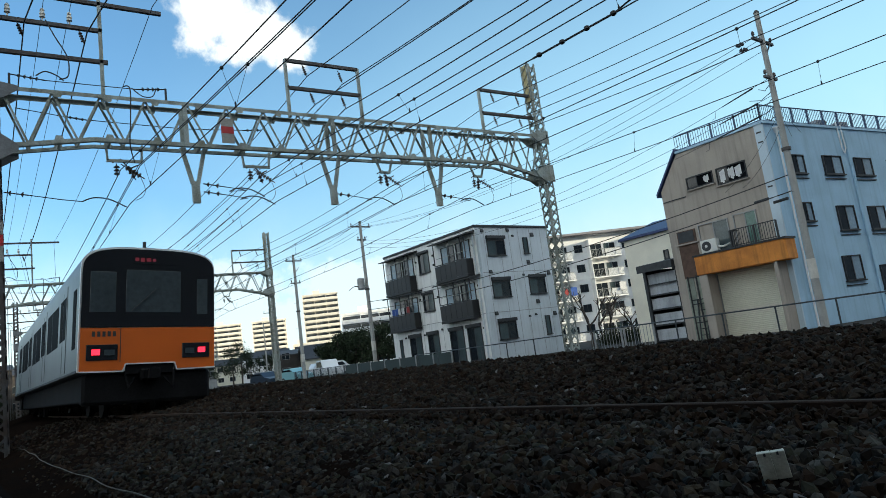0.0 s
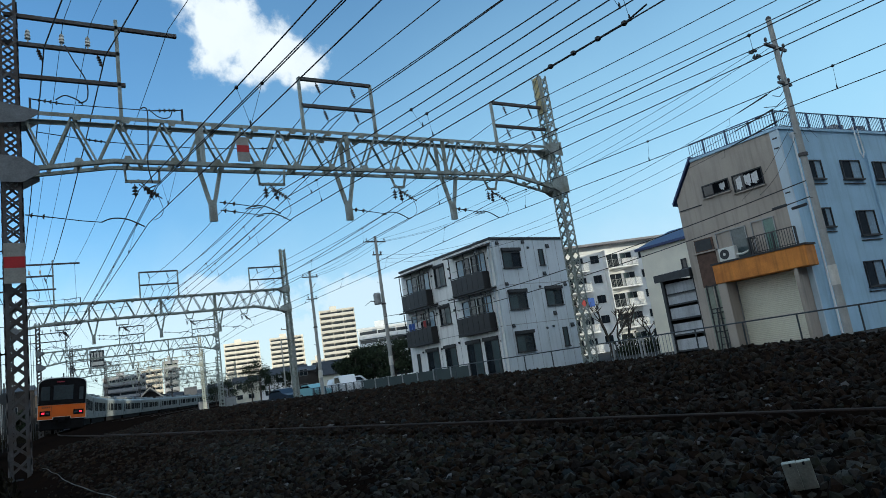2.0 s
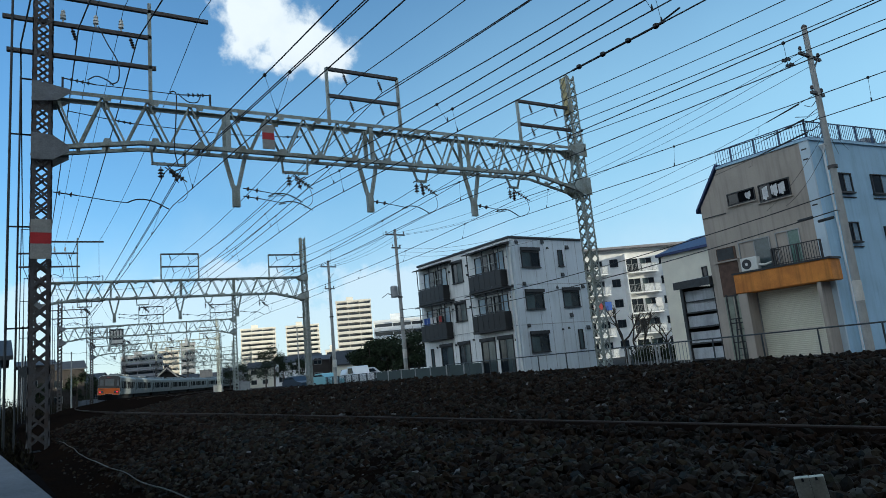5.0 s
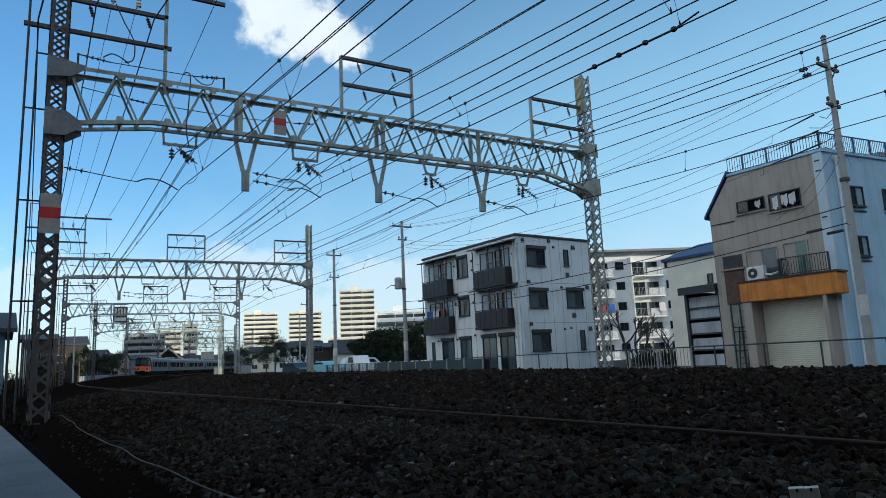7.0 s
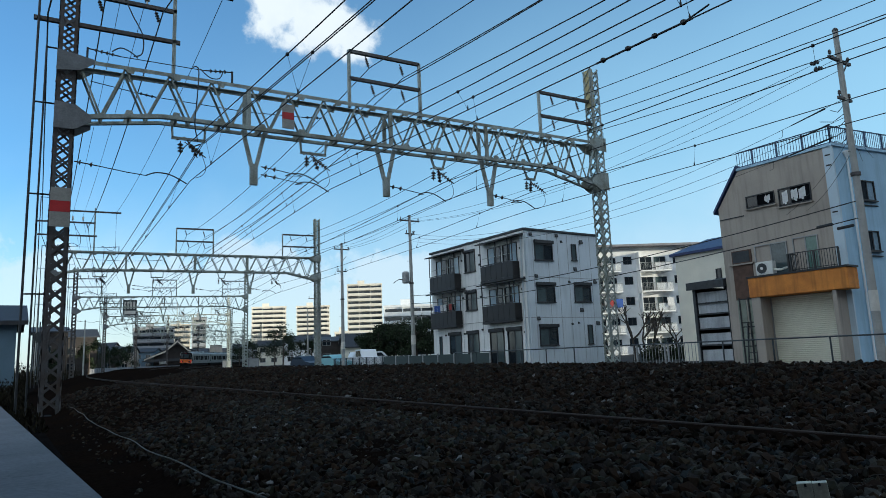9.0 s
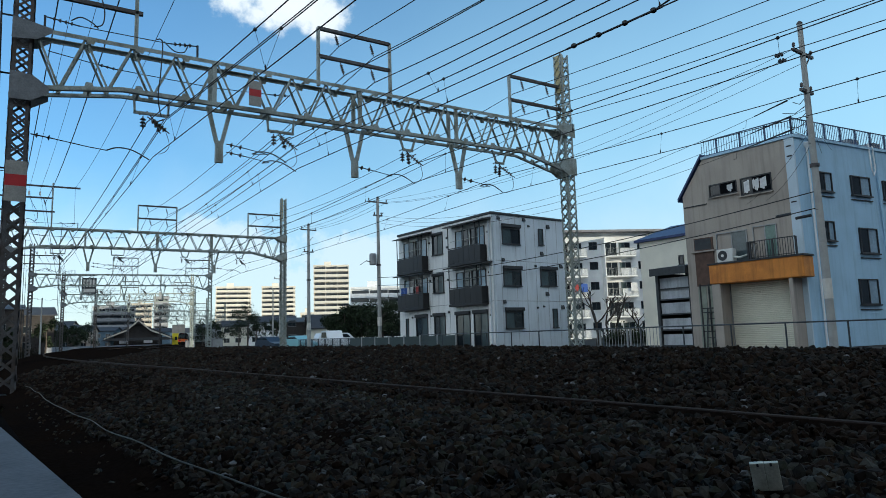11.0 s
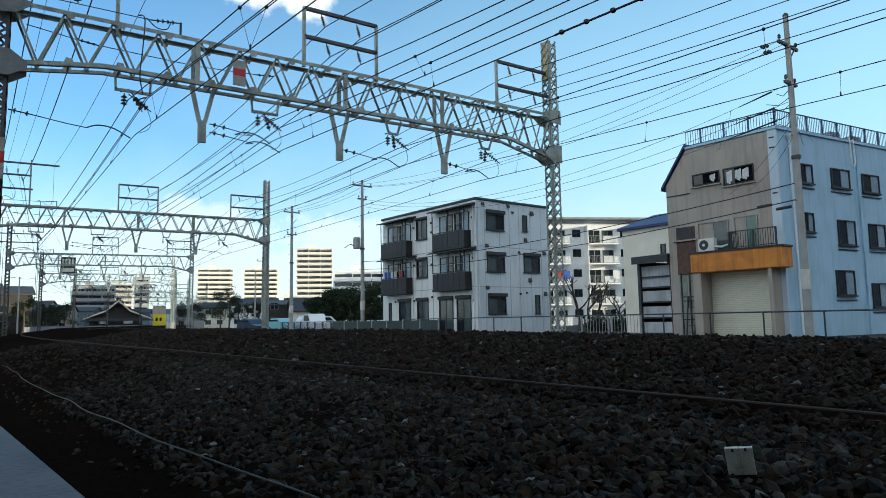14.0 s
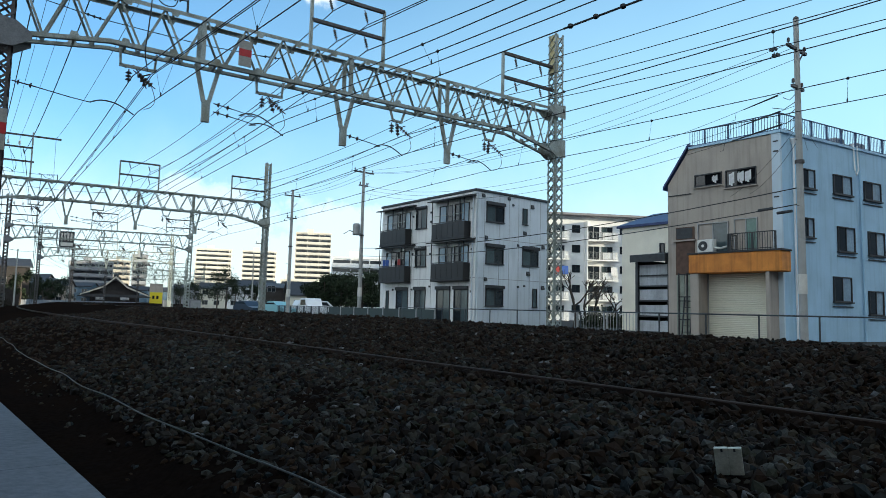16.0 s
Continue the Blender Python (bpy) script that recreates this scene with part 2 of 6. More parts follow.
# base colour lifted to stand in for pale reflections in the cab windows
CAB_GLASS = glass_pane("cab_glass", (0.055, 0.07, 0.078), 0.06)
UNDER = surface("underframe_grime", (0.012, 0.012, 0.013), 0.85, 0.0, 0.4, 2, 30, 0.3, spec=0.1)
TAIL = surface("tail_lamp", (1.0, 0.02, 0.05), 0.3, 0, 0, 1, 1, 0, emit=1.0)
LED_RED = surface("led_sign", (0.13, 0.01, 0.02), 0.4, 0, 0, 1, 1, 0, emit=0.2)
RED = surface("sign_red", (0.5, 0.02, 0.025), 0.5, 0, 0.15, 3, 30, 0.05)
STAKE = surface("weathered_white_stake", (0.62, 0.65, 0.58), 0.8, 0, 0.3, 12, 90, 0.2, tint=(0.42, 0.43, 0.36), streak=0.25)
SIGN_GREY = surface("sign_weathered", (0.36, 0.35, 0.32), 0.6, 0, 0.25, 3, 30, 0.05)
SIGN_WHITE = surface("sign_white", (0.7, 0.68, 0.62), 0.6, 0, 0.2, 3, 30, 0.05)
LEAF = surface("evergreen_leaf", (0.03, 0.045, 0.022), 0.8, 0, 0.5, 2, 20, 0.2, island=0.5, spec=0.2)
BARK = surface("bark", (0.07, 0.055, 0.045), 0.9, 0, 0.4, 5, 40, 0.5)
GREENFENCE = surface("dark_green_panel", (0.03, 0.05, 0.05), 0.6, 0, 0.2, 1, 30, 0.05)
RAILPAINT = surface("fence_steel", (0.06, 0.075, 0.085), 0.5, 0.4, 0.2, 3, 40, 0.0)
BLUEPAINT = surface("roof_rail_blue", (0.05, 0.08, 0.15), 0.5, 0.3, 0.2, 3, 40, 0.0)
TOWER = surface("tower_concrete", (0.55, 0.5, 0.42), 0.85, 0, 0.12, 0.08, 2, 0.0)
# paler copy of the tower colour, with sunlight put into it
TOWER_LIT = surface("tower_sunlit", (0.7, 0.66, 0.58), 0.85, 0, 0.1, 0.08, 2, 0.0)
TOWER_GREY = surface("tower_grey", (0.3, 0.31, 0.33), 0.85, 0, 0.15, 0.08, 2, 0.0)
YELLOW = surface("shop_yellow", (0.75, 0.6, 0.02), 0.6, 0, 0.1, 0.5, 20, 0.0)
CARWHITE = surface("car_white", (0.72, 0.74, 0.76), 0.3, 0, 0.05, 1, 30, 0.0)
CARDARK = surface("car_dark_blue", (0.02, 0.035, 0.06), 0.3, 0.1, 0.05, 1, 30, 0.0)
CARTEAL = surface("car_teal", (0.25, 0.5, 0.55), 0.3, 0.1, 0.05, 1, 30, 0.0)
TYRE = surface("tyre", (0.02, 0.02, 0.02), 0.9, 0, 0.2, 6, 60, 0.1)
CLOTH_WHITE = surface("laundry_white", (0.7, 0.7, 0.7), 0.9, 0, 0.2, 6, 60, 0.2)
CLOTH_BLUE = surface("laundry_blue", (0.05, 0.12, 0.4), 0.9, 0, 0.2, 6, 60, 0.2)
CLOTH_RED = surface("laundry_red", (0.35, 0.06, 0.06), 0.9, 0, 0.2, 6, 60, 0.2)
PLASTIC = surface("appliance_white", (0.7, 0.7, 0.66), 0.5, 0, 0.1, 3, 40, 0.0)
WOOD = surface("old_wood", (0.12, 0.07, 0.05), 0.8, 0, 0.35, 4, 40, 0.2)
CABLE = surface("pale_cable", (0.08, 0.074, 0.062), 0.7, 0, 0.3, 6, 50, 0.1)
CORNER_PALE = surface("pale_corner_render", (0.55, 0.66, 0.74), 0.8, 0, 0.12, 0.8, 40, 0.1)
# pale blue base: painted sky reflection on the house, curtains on balcony doors
PALE_PANE = glass_pane("sky_and_curtain_glass", (0.3, 0.42, 0.52), 0.15)
SAGE = surface("sage_door", (0.26, 0.29, 0.24), 0.6, 0, 0.25, 3, 30, 0.1)
TRAIN_RIM = surface("train_white_rim", (0.72, 0.74, 0.74), 0.4, 0.1, 0.08, 1, 30, 0.0)
TEAL_GLASS = glass_pane("green_curtain_glass", (0.1, 0.2, 0.17), 0.1)


# ---- mesh building ----
class Solid:
    """Collects boxes, bars and tubes into one mesh."""

    def __init__(self):
        self.v, self.f = [], []

    def add(self, verts, faces):
        k = len(self.v)
        self.v += [tuple(p) for p in verts]
        self.f += [tuple(i + k for i in q) for q in faces]
        return self

    def box(self, x0, x1, y0, y1, z0, z1, bevel=0.0, m=None):
        b = min(bevel, (x1 - x0) / 3, (y1 - y0) / 3, (z1 - z0) / 3)
        if b <= 0:
            v = [(x, y, z) for x in (x0, x1) for y in (y0, y1) for z in (z0, z1)]
            q = [(0, 1, 3, 2), (4, 6, 7, 5), (0, 4, 5, 1), (2, 3, 7, 6), (0, 2, 6, 4), (1, 5, 7, 3)]
        else:
            ring = lambda i, z: [(x0 + i + b, y0 + i, z), (x1 - i - b, y0 + i, z), (x1 - i, y0 + i + b, z), (x1 - i, y1 - i - b, z), (x1 - i - b, y1 - i, z), (x0 + i + b, y1 - i, z), (x0 + i, y1 - i - b, z), (x0 + i, y0 + i + b, z)]
            v = ring(b * 0.6, z0) + ring(0, z0 + b) + ring(0, z1 - b) + ring(b * 0.6, z1)
            q = [tuple(reversed(range(8))), tuple(range(24, 32))]
            q += [(r * 8 + i, r * 8 + (i + 1) % 8, r * 8 + 8 + (i + 1) % 8, r * 8 + 8 + i) for r in range(3) for i in range(8)]
        if m is not None:
            v = [m @ Vector(p) for p in v]
        return self.add(v, q)

    def bar(self, a, b, w, h=None, up=(0, 0, 1)):
        a, b, h = Vector(a), Vector(b), h or w
        d = (b - a).normalized()
        u = Vector(up)
        if abs(d.dot(u)) > 0.98:
            u = Vector((0, 1, 0))
        s = d.cross(u).normalized() * w / 2
        t = s.cross(d).normalized() * h / 2
        v = [p + i * s + j * t for p in (a, b) for i, j in ((-1, -1), (1, -1), (1, 1), (-1, 1))]
        return self.add(v, [(0, 1, 2, 3), (7, 6, 5, 4)] + [(i, 4 + i, 4 + (i + 1) % 4, (i + 1) % 4) for i in range(4)])

    def tube(self, pts, r, n=6, r_end=None):
        pts = [Vector(p) for p in pts]
        k0, last = len(self.v), len(pts) - 1
        for i, p in enumerate(pts):
            d = (pts[min(i + 1, last)] - pts[max(i - 1, 0)]).normalized()
            u = Vector((0, 0, 1)) if abs(d.z) < 0.95 else Vector((0, 1, 0))
            s = d.cross(u).normalized()
            t = s.cross(d)
            rr = r if r_end is None else r + (r_end - r) * i / max(1, last)
            for j in range(n):
                a = 2 * math.pi * j / n
                self.v.append(tuple(p + (s * math.cos(a) + t * math.sin(a)) * rr))
        for i in range(last):
            for j in range(n):
                a, b = k0 + i * n + j, k0 + i * n + (j + 1) % n
                self.f.append((a, b, b + n, a + n))
        self.f.append(tuple(k0 + j for j in reversed(range(n))))
        self.f.append(tuple(k0 + last * n + j for j in range(n)))
        return self

    def moved(self, m):
        self.v = [tuple(m @ Vector(p)) for p in self.v]
        return self

    def prism(self, outline, axis, lo, hi):
        """An outline of (u, v) pairs drawn out along an axis: x takes (y, z), y takes (x, z), z takes (x, y)."""
        put = {"x": lambda u, v, w: (w, u, v), "y": lambda u, v, w: (u, w, v), "z": lambda u, v, w: (u, v, w)}[axis]
        n = len(outline)
        v = [put(a, b, w) for w in (lo, hi) for a, b in outline]
        return self.add(v, [tuple(range(n)), tuple(reversed(range(n, 2 * n)))] + [(i, n + i, n + (i + 1) % n, (i + 1) % n) for i in range(n)])

    def lathe(self, x, y, z, profile, n=10):
        """Rings of (radius, height) round an upright axis."""
        k = len(self.v)
        for r, h in profile:
            self.v += [(x + r * math.cos(2 * math.pi * j / n), y + r * math.sin(2 * math.pi * j / n), z + h) for j in range(n)]
        for i in range(len(profile) - 1):
            self.f += [(k + i * n + j, k + i * n + (j + 1) % n, k + (i + 1) * n + (j + 1) % n, k + (i + 1) * n + j) for j in range(n)]
        self.f += [tuple(k + j for j in reversed(range(n))), tuple(k + (len(profile) - 1) * n + j for j in range(n))]
        return self


def mesh_of(name, solid, material, smooth=False):
    me = bpy.data.meshes.new(name)
    me.from_pydata(solid.v, [], solid.f)
    me.materials.append(material)
    if not smooth:
        bm = bmesh.new()
        bm.from_mesh(me)
        bmesh.ops.recalc_face_normals(bm, faces=bm.faces)
        bm.to_mesh(me)
        bm.free()
    else:
        me.polygons.foreach_set("use_smooth", [True] * len(me.polygons))
    return me


def part(name, solid, material, parent, label="", smooth=False):
    ob = new(name, mesh_of(name, solid, material, smooth))
    ob.parent = parent
    return tagged(ob, label)


def thing(name, m, label, category, group="", kind=""):
    ob = new(name)
    ob.matrix_world = m
    return tagged(ob, label, category, group, kind)


def lone(name, solid, material, label, category, group="", kind="", smooth=False):
    return tagged(new(name, mesh_of(name, solid, material, smooth)), label, category, group, kind)


# ---- the line: a long right-hand bend, tighter ahead ----
BEND_AT, BEND_R = 17.7, 367.0
TRACKS = (3.9, 7.7, 11.85, 15.75)


def on_line(s, off, z=0.0):
    if s < BEND_AT:
        a = (s - BEND_AT) / 470.0
        return Vector((470.0 - (470.0 - off) * math.cos(a), BEND_AT + (470.0 - off) * math.sin(a), z + 0.007 * (min(s, 9.0) - 9.0)))
    a = (s - BEND_AT) / BEND_R
    return Vector((BEND_R - (BEND_R - off) * math.cos(a), BEND_AT + (BEND_R - off) * math.sin(a), z))


def heading(s):
    return (s - BEND_AT) / (470.0 if s < BEND_AT else BEND_R)


def at_line(s, off=0.0, z=0.0, extra=0.0):
    p = on_line(s, off, z)
    return pose(p.x, p.y, z, 0, 0, -math.degrees(heading(s))) @ pose(10, 0, 0, 0, 0, extra) @ pose(-10, 0, 0)


# ---- ground, ballast, rails ----
ground = Solid().add([(-2500, -2500, -0.64), (2500, -2500, -0.64), (2500, 2500, -0.64), (-2500, 2500, -0.64)], [(0, 1, 2, 3)])
lone("ground", ground, GROUND, "grey town ground reaching the horizon", "ground", kind="structure")
road = Solid().box(23.4, 28.2, -30, 75, -0.66, -0.60)
lone("road", road, ASPHALT, "narrow asphalt lane beside the railway fence", "road", kind="structure")


def crest(s):
    return 0.225 + 0.035 * min(1.0, max(0.0, (s - 2) / 14))


def bed_height(p, s):
    c = crest(s)
    keys = ((0.2, -0.62), (1.05, -0.60), (1.3, -0.50), (1.7, -0.37), (2.4, -0.17), (3.0, -0.13), (3.3, -0.09), (3.45, -0.08), (3.6, -0.04), (4.1, -0.01), (5.2, c - 0.06), (5.9, c), (6.4, c - 0.08),
            (7.7, 0.0), (11.85, -0.15), (15.75, -0.30), (18.0, -0.42), (19.6, -0.66), (21.5, -0.68))
    for (a, za), (b, zb) in zip(keys, keys[1:]):
        if p <= b:
            return za + (zb - za) * max(0.0, (p - a) / (b - a))
    return -0.68


def bed_place(s, p):
    """The bed follows the line; its shoulder keeps straight beside the ledge."""
    q = on_line(s, p)
    if s < BEND_AT:
        k = min(1.0, max(0.0, (p - 1.2) / 1.8))
        q.x, q.y, q.z = p + (q.x - p) * k, s, q.z * k
    return q


bed = Solid()
ss = [-14 + 0.25 * i for i in range(172)] + [29 + 2.0 * i for i in range(150)]
pp = [0.2, 0.7, 1.05] + [1.2 + 0.12 * i for i in range(42)] + [6.4, 6.8, 7.4, 8.2, 9.5, 11, 12.5, 14, 15.75, 17, 18, 18.8, 19.6, 21.5]
for s in ss:
    for p in pp:
        q = bed_place(s, p)
        bump = 0.03 * noise.noise((q.x * 3, q.y * 3, 0)) + 0.03 * noise.noise((q.x * 0.7, q.y * 0.7, 3)) if 1.1 < p < 18 else 0
        bed.v.append((q.x, q.y, q.z + bed_height(p, s) + bump))
w = len(pp)
bed.f = [(i * w + j, i * w + j + 1, (i + 1) * w + j + 1, (i + 1) * w + j) for i in range(len(ss) - 1) for j in range(w - 1)]
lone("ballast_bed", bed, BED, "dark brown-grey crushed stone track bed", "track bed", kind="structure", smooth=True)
soil = Solid()
strip = [-14 + 4 * i for i in range(80)]
for s in strip:
    for p in (-30, -12, -4, 0.3, 1.2):
        q = on_line(s, p)
        soil.v.append((q.x if s > 17 else p, q.y if s > 17 else s, -0.6 if p < 1 else -0.62))
soil.f = [(i * 5 + j, i * 5 + j + 1, i * 5 + j + 6, i * 5 + j + 5) for i in range(len(strip) - 1) for j in range(4)]
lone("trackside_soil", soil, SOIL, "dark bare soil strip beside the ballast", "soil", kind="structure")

RAIL_FOOT = [(-0.063, -0.153), (0.063, -0.153), (0.063, -0.142), (0.012, -0.125), (-0.012, -0.125), (-0.063, -0.142)]
RAIL_WEB = [(-0.012, -0.126), (0.012, -0.126), (0.008, -0.05), (-0.008, -0.05)]
RAIL_HEAD = [(-0.008, -0.051), (0.008, -0.051), (0.033, -0.038), (0.033, -0.006), (0.026, -0.001), (-0.026, -0.001), (-0.033, -0.006), (-0.033, -0.038)]
RAIL_TOP = [(-0.024, -0.0012), (0.024, -0.0012), (0.02, 0.001), (-0.02, 0.001)]


def rail(off, z, name):
    steps = [-14, -4, 4, 12, 17.7] + [17.7 + 6 * i for i in range(1, 50)]
    home = thing(name, pose(0, 0, 0), "rusty brown steel running rail on ballast", "rail", "running rails")

    def run(section):
        so, n = Solid(), len(section)
        for s in steps:
            for u, v in section:
                so.v.append(tuple(on_line(s, off + u, z + v)))
        for i in range(len(steps) - 1):
            so.f += [(i * n + j, i * n + (j + 1) % n, (i + 1) * n + (j + 1) % n, (i + 1) * n + j) for j in range(n)]
        so.f += [tuple(range(n)), tuple(reversed(range((len(steps) - 1) * n, len(steps) * n)))]
        return so
    part("foot", run(RAIL_FOOT), RUST, home)
    part("web", run(RAIL_WEB), RUST, home)
    part("head", run(RAIL_HEAD), RUST, home)
    part("running_surface", run(RAIL_TOP), RAILTOP, home, "worn brown running surface")
    return home


for i, c in enumerate(TRACKS):
    z = (-0.02, 0.08, -0.06, -0.2)[i]
    rail(c - 0.533, z, "rail")
    rail(c + 0.533, z - (0.09 if i == 0 else 0.05), "rail")

# stones: jittered twenty-sided lumps, joined
GOLD = (1 + 5 ** 0.5) / 2
ICO_V = np.array([(-1, GOLD, 0), (1, GOLD, 0), (-1, -GOLD, 0), (1, -GOLD, 0), (0, -1, GOLD), (0, 1, GOLD), (0, -1, -GOLD), (0, 1, -GOLD), (GOLD, 0, -1), (GOLD, 0, 1), (-GOLD, 0, -1), (-GOLD, 0, 1)]) / 1.902
ICO_F = np.array([(0, 11, 5), (0, 5, 1), (0, 1, 7), (0, 7, 10), (0, 10, 11), (1, 5, 9), (5, 11, 4), (11, 10, 2), (10, 7, 6), (7, 1, 8), (3, 9, 4), (3, 4, 2), (3, 2, 6), (3, 6, 8), (3, 8, 9), (4, 9, 5), (2, 4, 11), (6, 2, 10), (8, 6, 7), (9, 8, 1)])
rng = np.random.default_rng(7)


def stones(name, spots, size_lo, size_hi, material, label):
    """spots: (x, y, z) of each stone."""
    spots = np.array(spots)
    n = len(spots)
    size = rng.uniform(size_lo, size_hi, (n, 1, 1)) * rng.uniform(0.45, 1.35, (n, 1, 3))
    v = ICO_V[None] * (1 + rng.uniform(-0.4, 0.3, (n, 12, 1))) * size
    q = rng.normal(size=(n, 4))
    q /= np.linalg.norm(q, axis=1, keepdims=True)
    a, b, c, d = q.T
    R = np.stack([1 - 2 * (c * c + d * d), 2 * (b * c - d * a), 2 * (b * d + c * a), 2 * (b * c + d * a), 1 - 2 * (b * b + d * d), 2 * (c * d - b * a), 2 * (b * d - c * a), 2 * (c * d + b * a), 1 - 2 * (b * b + c * c)], 1).reshape(n, 3, 3)
    v = np.einsum("nij,nkj->nki", R, v) + spots[:, None]
    f = (ICO_F[None] + 12 * np.arange(n)[:, None, None]).reshape(-1, 3)
    me = bpy.data.meshes.new(name)
    me.vertices.add(n * 12)
    me.vertices.foreach_set("co", v.ravel())
    me.loops.add(len(f) * 3)
    me.loops.foreach_set("vertex_index", f.ravel())
    me.polygons.add(len(f))
    me.polygons.foreach_set("loop_start", np.arange(0, len(f) * 3, 3))
    me.update(calc_edges=True)
    me.validate()
    me.shade_flat()
    me.materials.append(material)
    return tagged(new(name, me), label, "gravel", kind="stuff")


def scatter(count, p_lo, p_hi, s_lo, s_hi, sink):
    out = []
    for p, s in zip(rng.uniform(p_lo, p_hi, count), rng.uniform(s_lo, s_hi, count)):
        if abs(p - 3.367) < 0.08:
            continue
        # the foot of the bank turns to bare soil farther on
        if s > 3.0 and p < 1.3 + 0.14 * (s - 2) and p < 2.8 and rng.random() > 0.35:
            continue
        q = bed_place(s, p)
        out.append((q.x, q.y, q.z + bed_height(p, s) + rng.uniform(-sink, sink * 0.8)))
    return out


stones("ballast_stones", scatter(24000, 1.25, 3.3, 0.3, 9.5, 0.022), 0.015, 0.04, STONE, "loose dark grey crushed ballast stones")
stones("ballast_stones", scatter(8000, 1.25, 3.3, 0.3, 11, 0.022), 0.016, 0.044, STONE_BROWN, "loose brown ballast stones among the grey")
stones("ballast_stones", scatter(15000, 3.43, 6.1, 0.0, 9.0, 0.02), 0.02, 0.04, STONE_BROWN, "loose brown-grey ballast stones between the rails")
stones("ballast_stones", scatter(2500, 3.43, 6.1, 0.0, 9.0, 0.02), 0.016, 0.036, STONE, "loose grey ballast stones between the rails")
stones("ballast_stones", scatter(10000, 1.3, 6.3, 8.5, 24, 0.02), 0.03, 0.055, STONE_BROWN, "loose brown-grey ballast stones along the line")
stones("ballast_stones", [(x, y, z + 0.035) for x, y, z in scatter(2200, 3.14, 3.31, 0.3, 12, 0.02)], 0.018, 0.036, STONE_BROWN, "brown ballast stones heaped against the rail")
stones("ballast_stones", scatter(500, 0.95, 1.4, 0.5, 14, 0.01), 0.012, 0.03, STONE, "stray ballast stones on the soil")

stones("pale_stones", scatter(420, 1.3, 3.2, 0.6, 8.0, 0.02), 0.014, 0.036, PALE_STONE, "scattered pale grey stones among the ballast")
stones("pale_stones", scatter(300, 3.5, 6.0, 0.6, 12.0, 0.02), 0.014, 0.03, PALE_STONE, "scattered pale grey stones among the ballast")

# ---- lattice portal gantries ----
COL_L, COL_R = 0.97, 18.45
CHORD_LO, CHORD_HI = 6.85, 8.02


def lattice_column(parent, x, z1, material):
    h = 0.2
    legs_top = z1
    for i in (-1, 1):
        for j in (-1, 1):
            so = Solid()
            cx, cy = x + i * h, j * h
            so.box(min(cx, cx - i * 0.075), max(cx, cx - i * 0.075), cy - 0.006 if j > 0 else cy, cy if j > 0 else cy + 0.006, -0.9, legs_top)
            so.box(cx - 0.006 if i > 0 else cx, cx if i > 0 else cx + 0.006, min(cy, cy - j * 0.075), max(cy, cy - j * 0.075), -0.9, legs_top)
            part("leg", so, material, parent)
    for face in range(4):
        so = Solid()
        n = round((z1 + 0.5) / 0.36)
        for k in range(n):
            za, zb = -0.5 + k * 0.36, -0.5 + (k + 1) * 0.36
            for sgn in (1, -1):
                u0, u1 = -h * sgn, h * sgn
                w = h + 0.003 * sgn
                a, b = [((x + u0, w, za), (x + u1, w, zb)), ((x + u0, -w, za), (x + u1, -w, zb)), ((x + w, u0, za), (x + w, u1, zb)), ((x - w, u0, za), (x - w, u1, zb))][face]
                so.bar(a, b, 0.055 if face > 1 else 0.008, 0.008 if face > 1 else 0.055)
        tagged(part("lacing", so, material, parent), kind="stuff")


def slack(points, n=6):
    """A smooth line through the points."""
    pts = [Vector(p) for p in points]
    out = []
    for i in range(len(pts) - 1):
        p0, p1, p2, p3 = pts[max(i - 1, 0)], pts[i], pts[i + 1], pts[min(i + 2, len(pts) - 1)]
        for k in range(n):
            u = k / n
            out.append(0.5 * (2 * p1 + (p2 - p0) * u + (2 * p0 - 5 * p1 + 4 * p2 - p3) * u * u + (3 * p1 - p0 - 3 * p2 + p3) * u ** 3))
    return out + [pts[-1]]


def insulator(so, a, b, discs=3, r=0.075):
    a, b = Vector(a), Vector(b)
    so.tube([a, b], 0.016, 6)
    d = (b - a)
    for k in range(discs):
        m0 = a + d * (0.25 + 0.5 * k / max(1, discs - 1))
        u = d.normalized() * 0.022
        so.tube([m0 - u, m0 - u * 0.2, m0 + u], r * 0.45, 8, r)


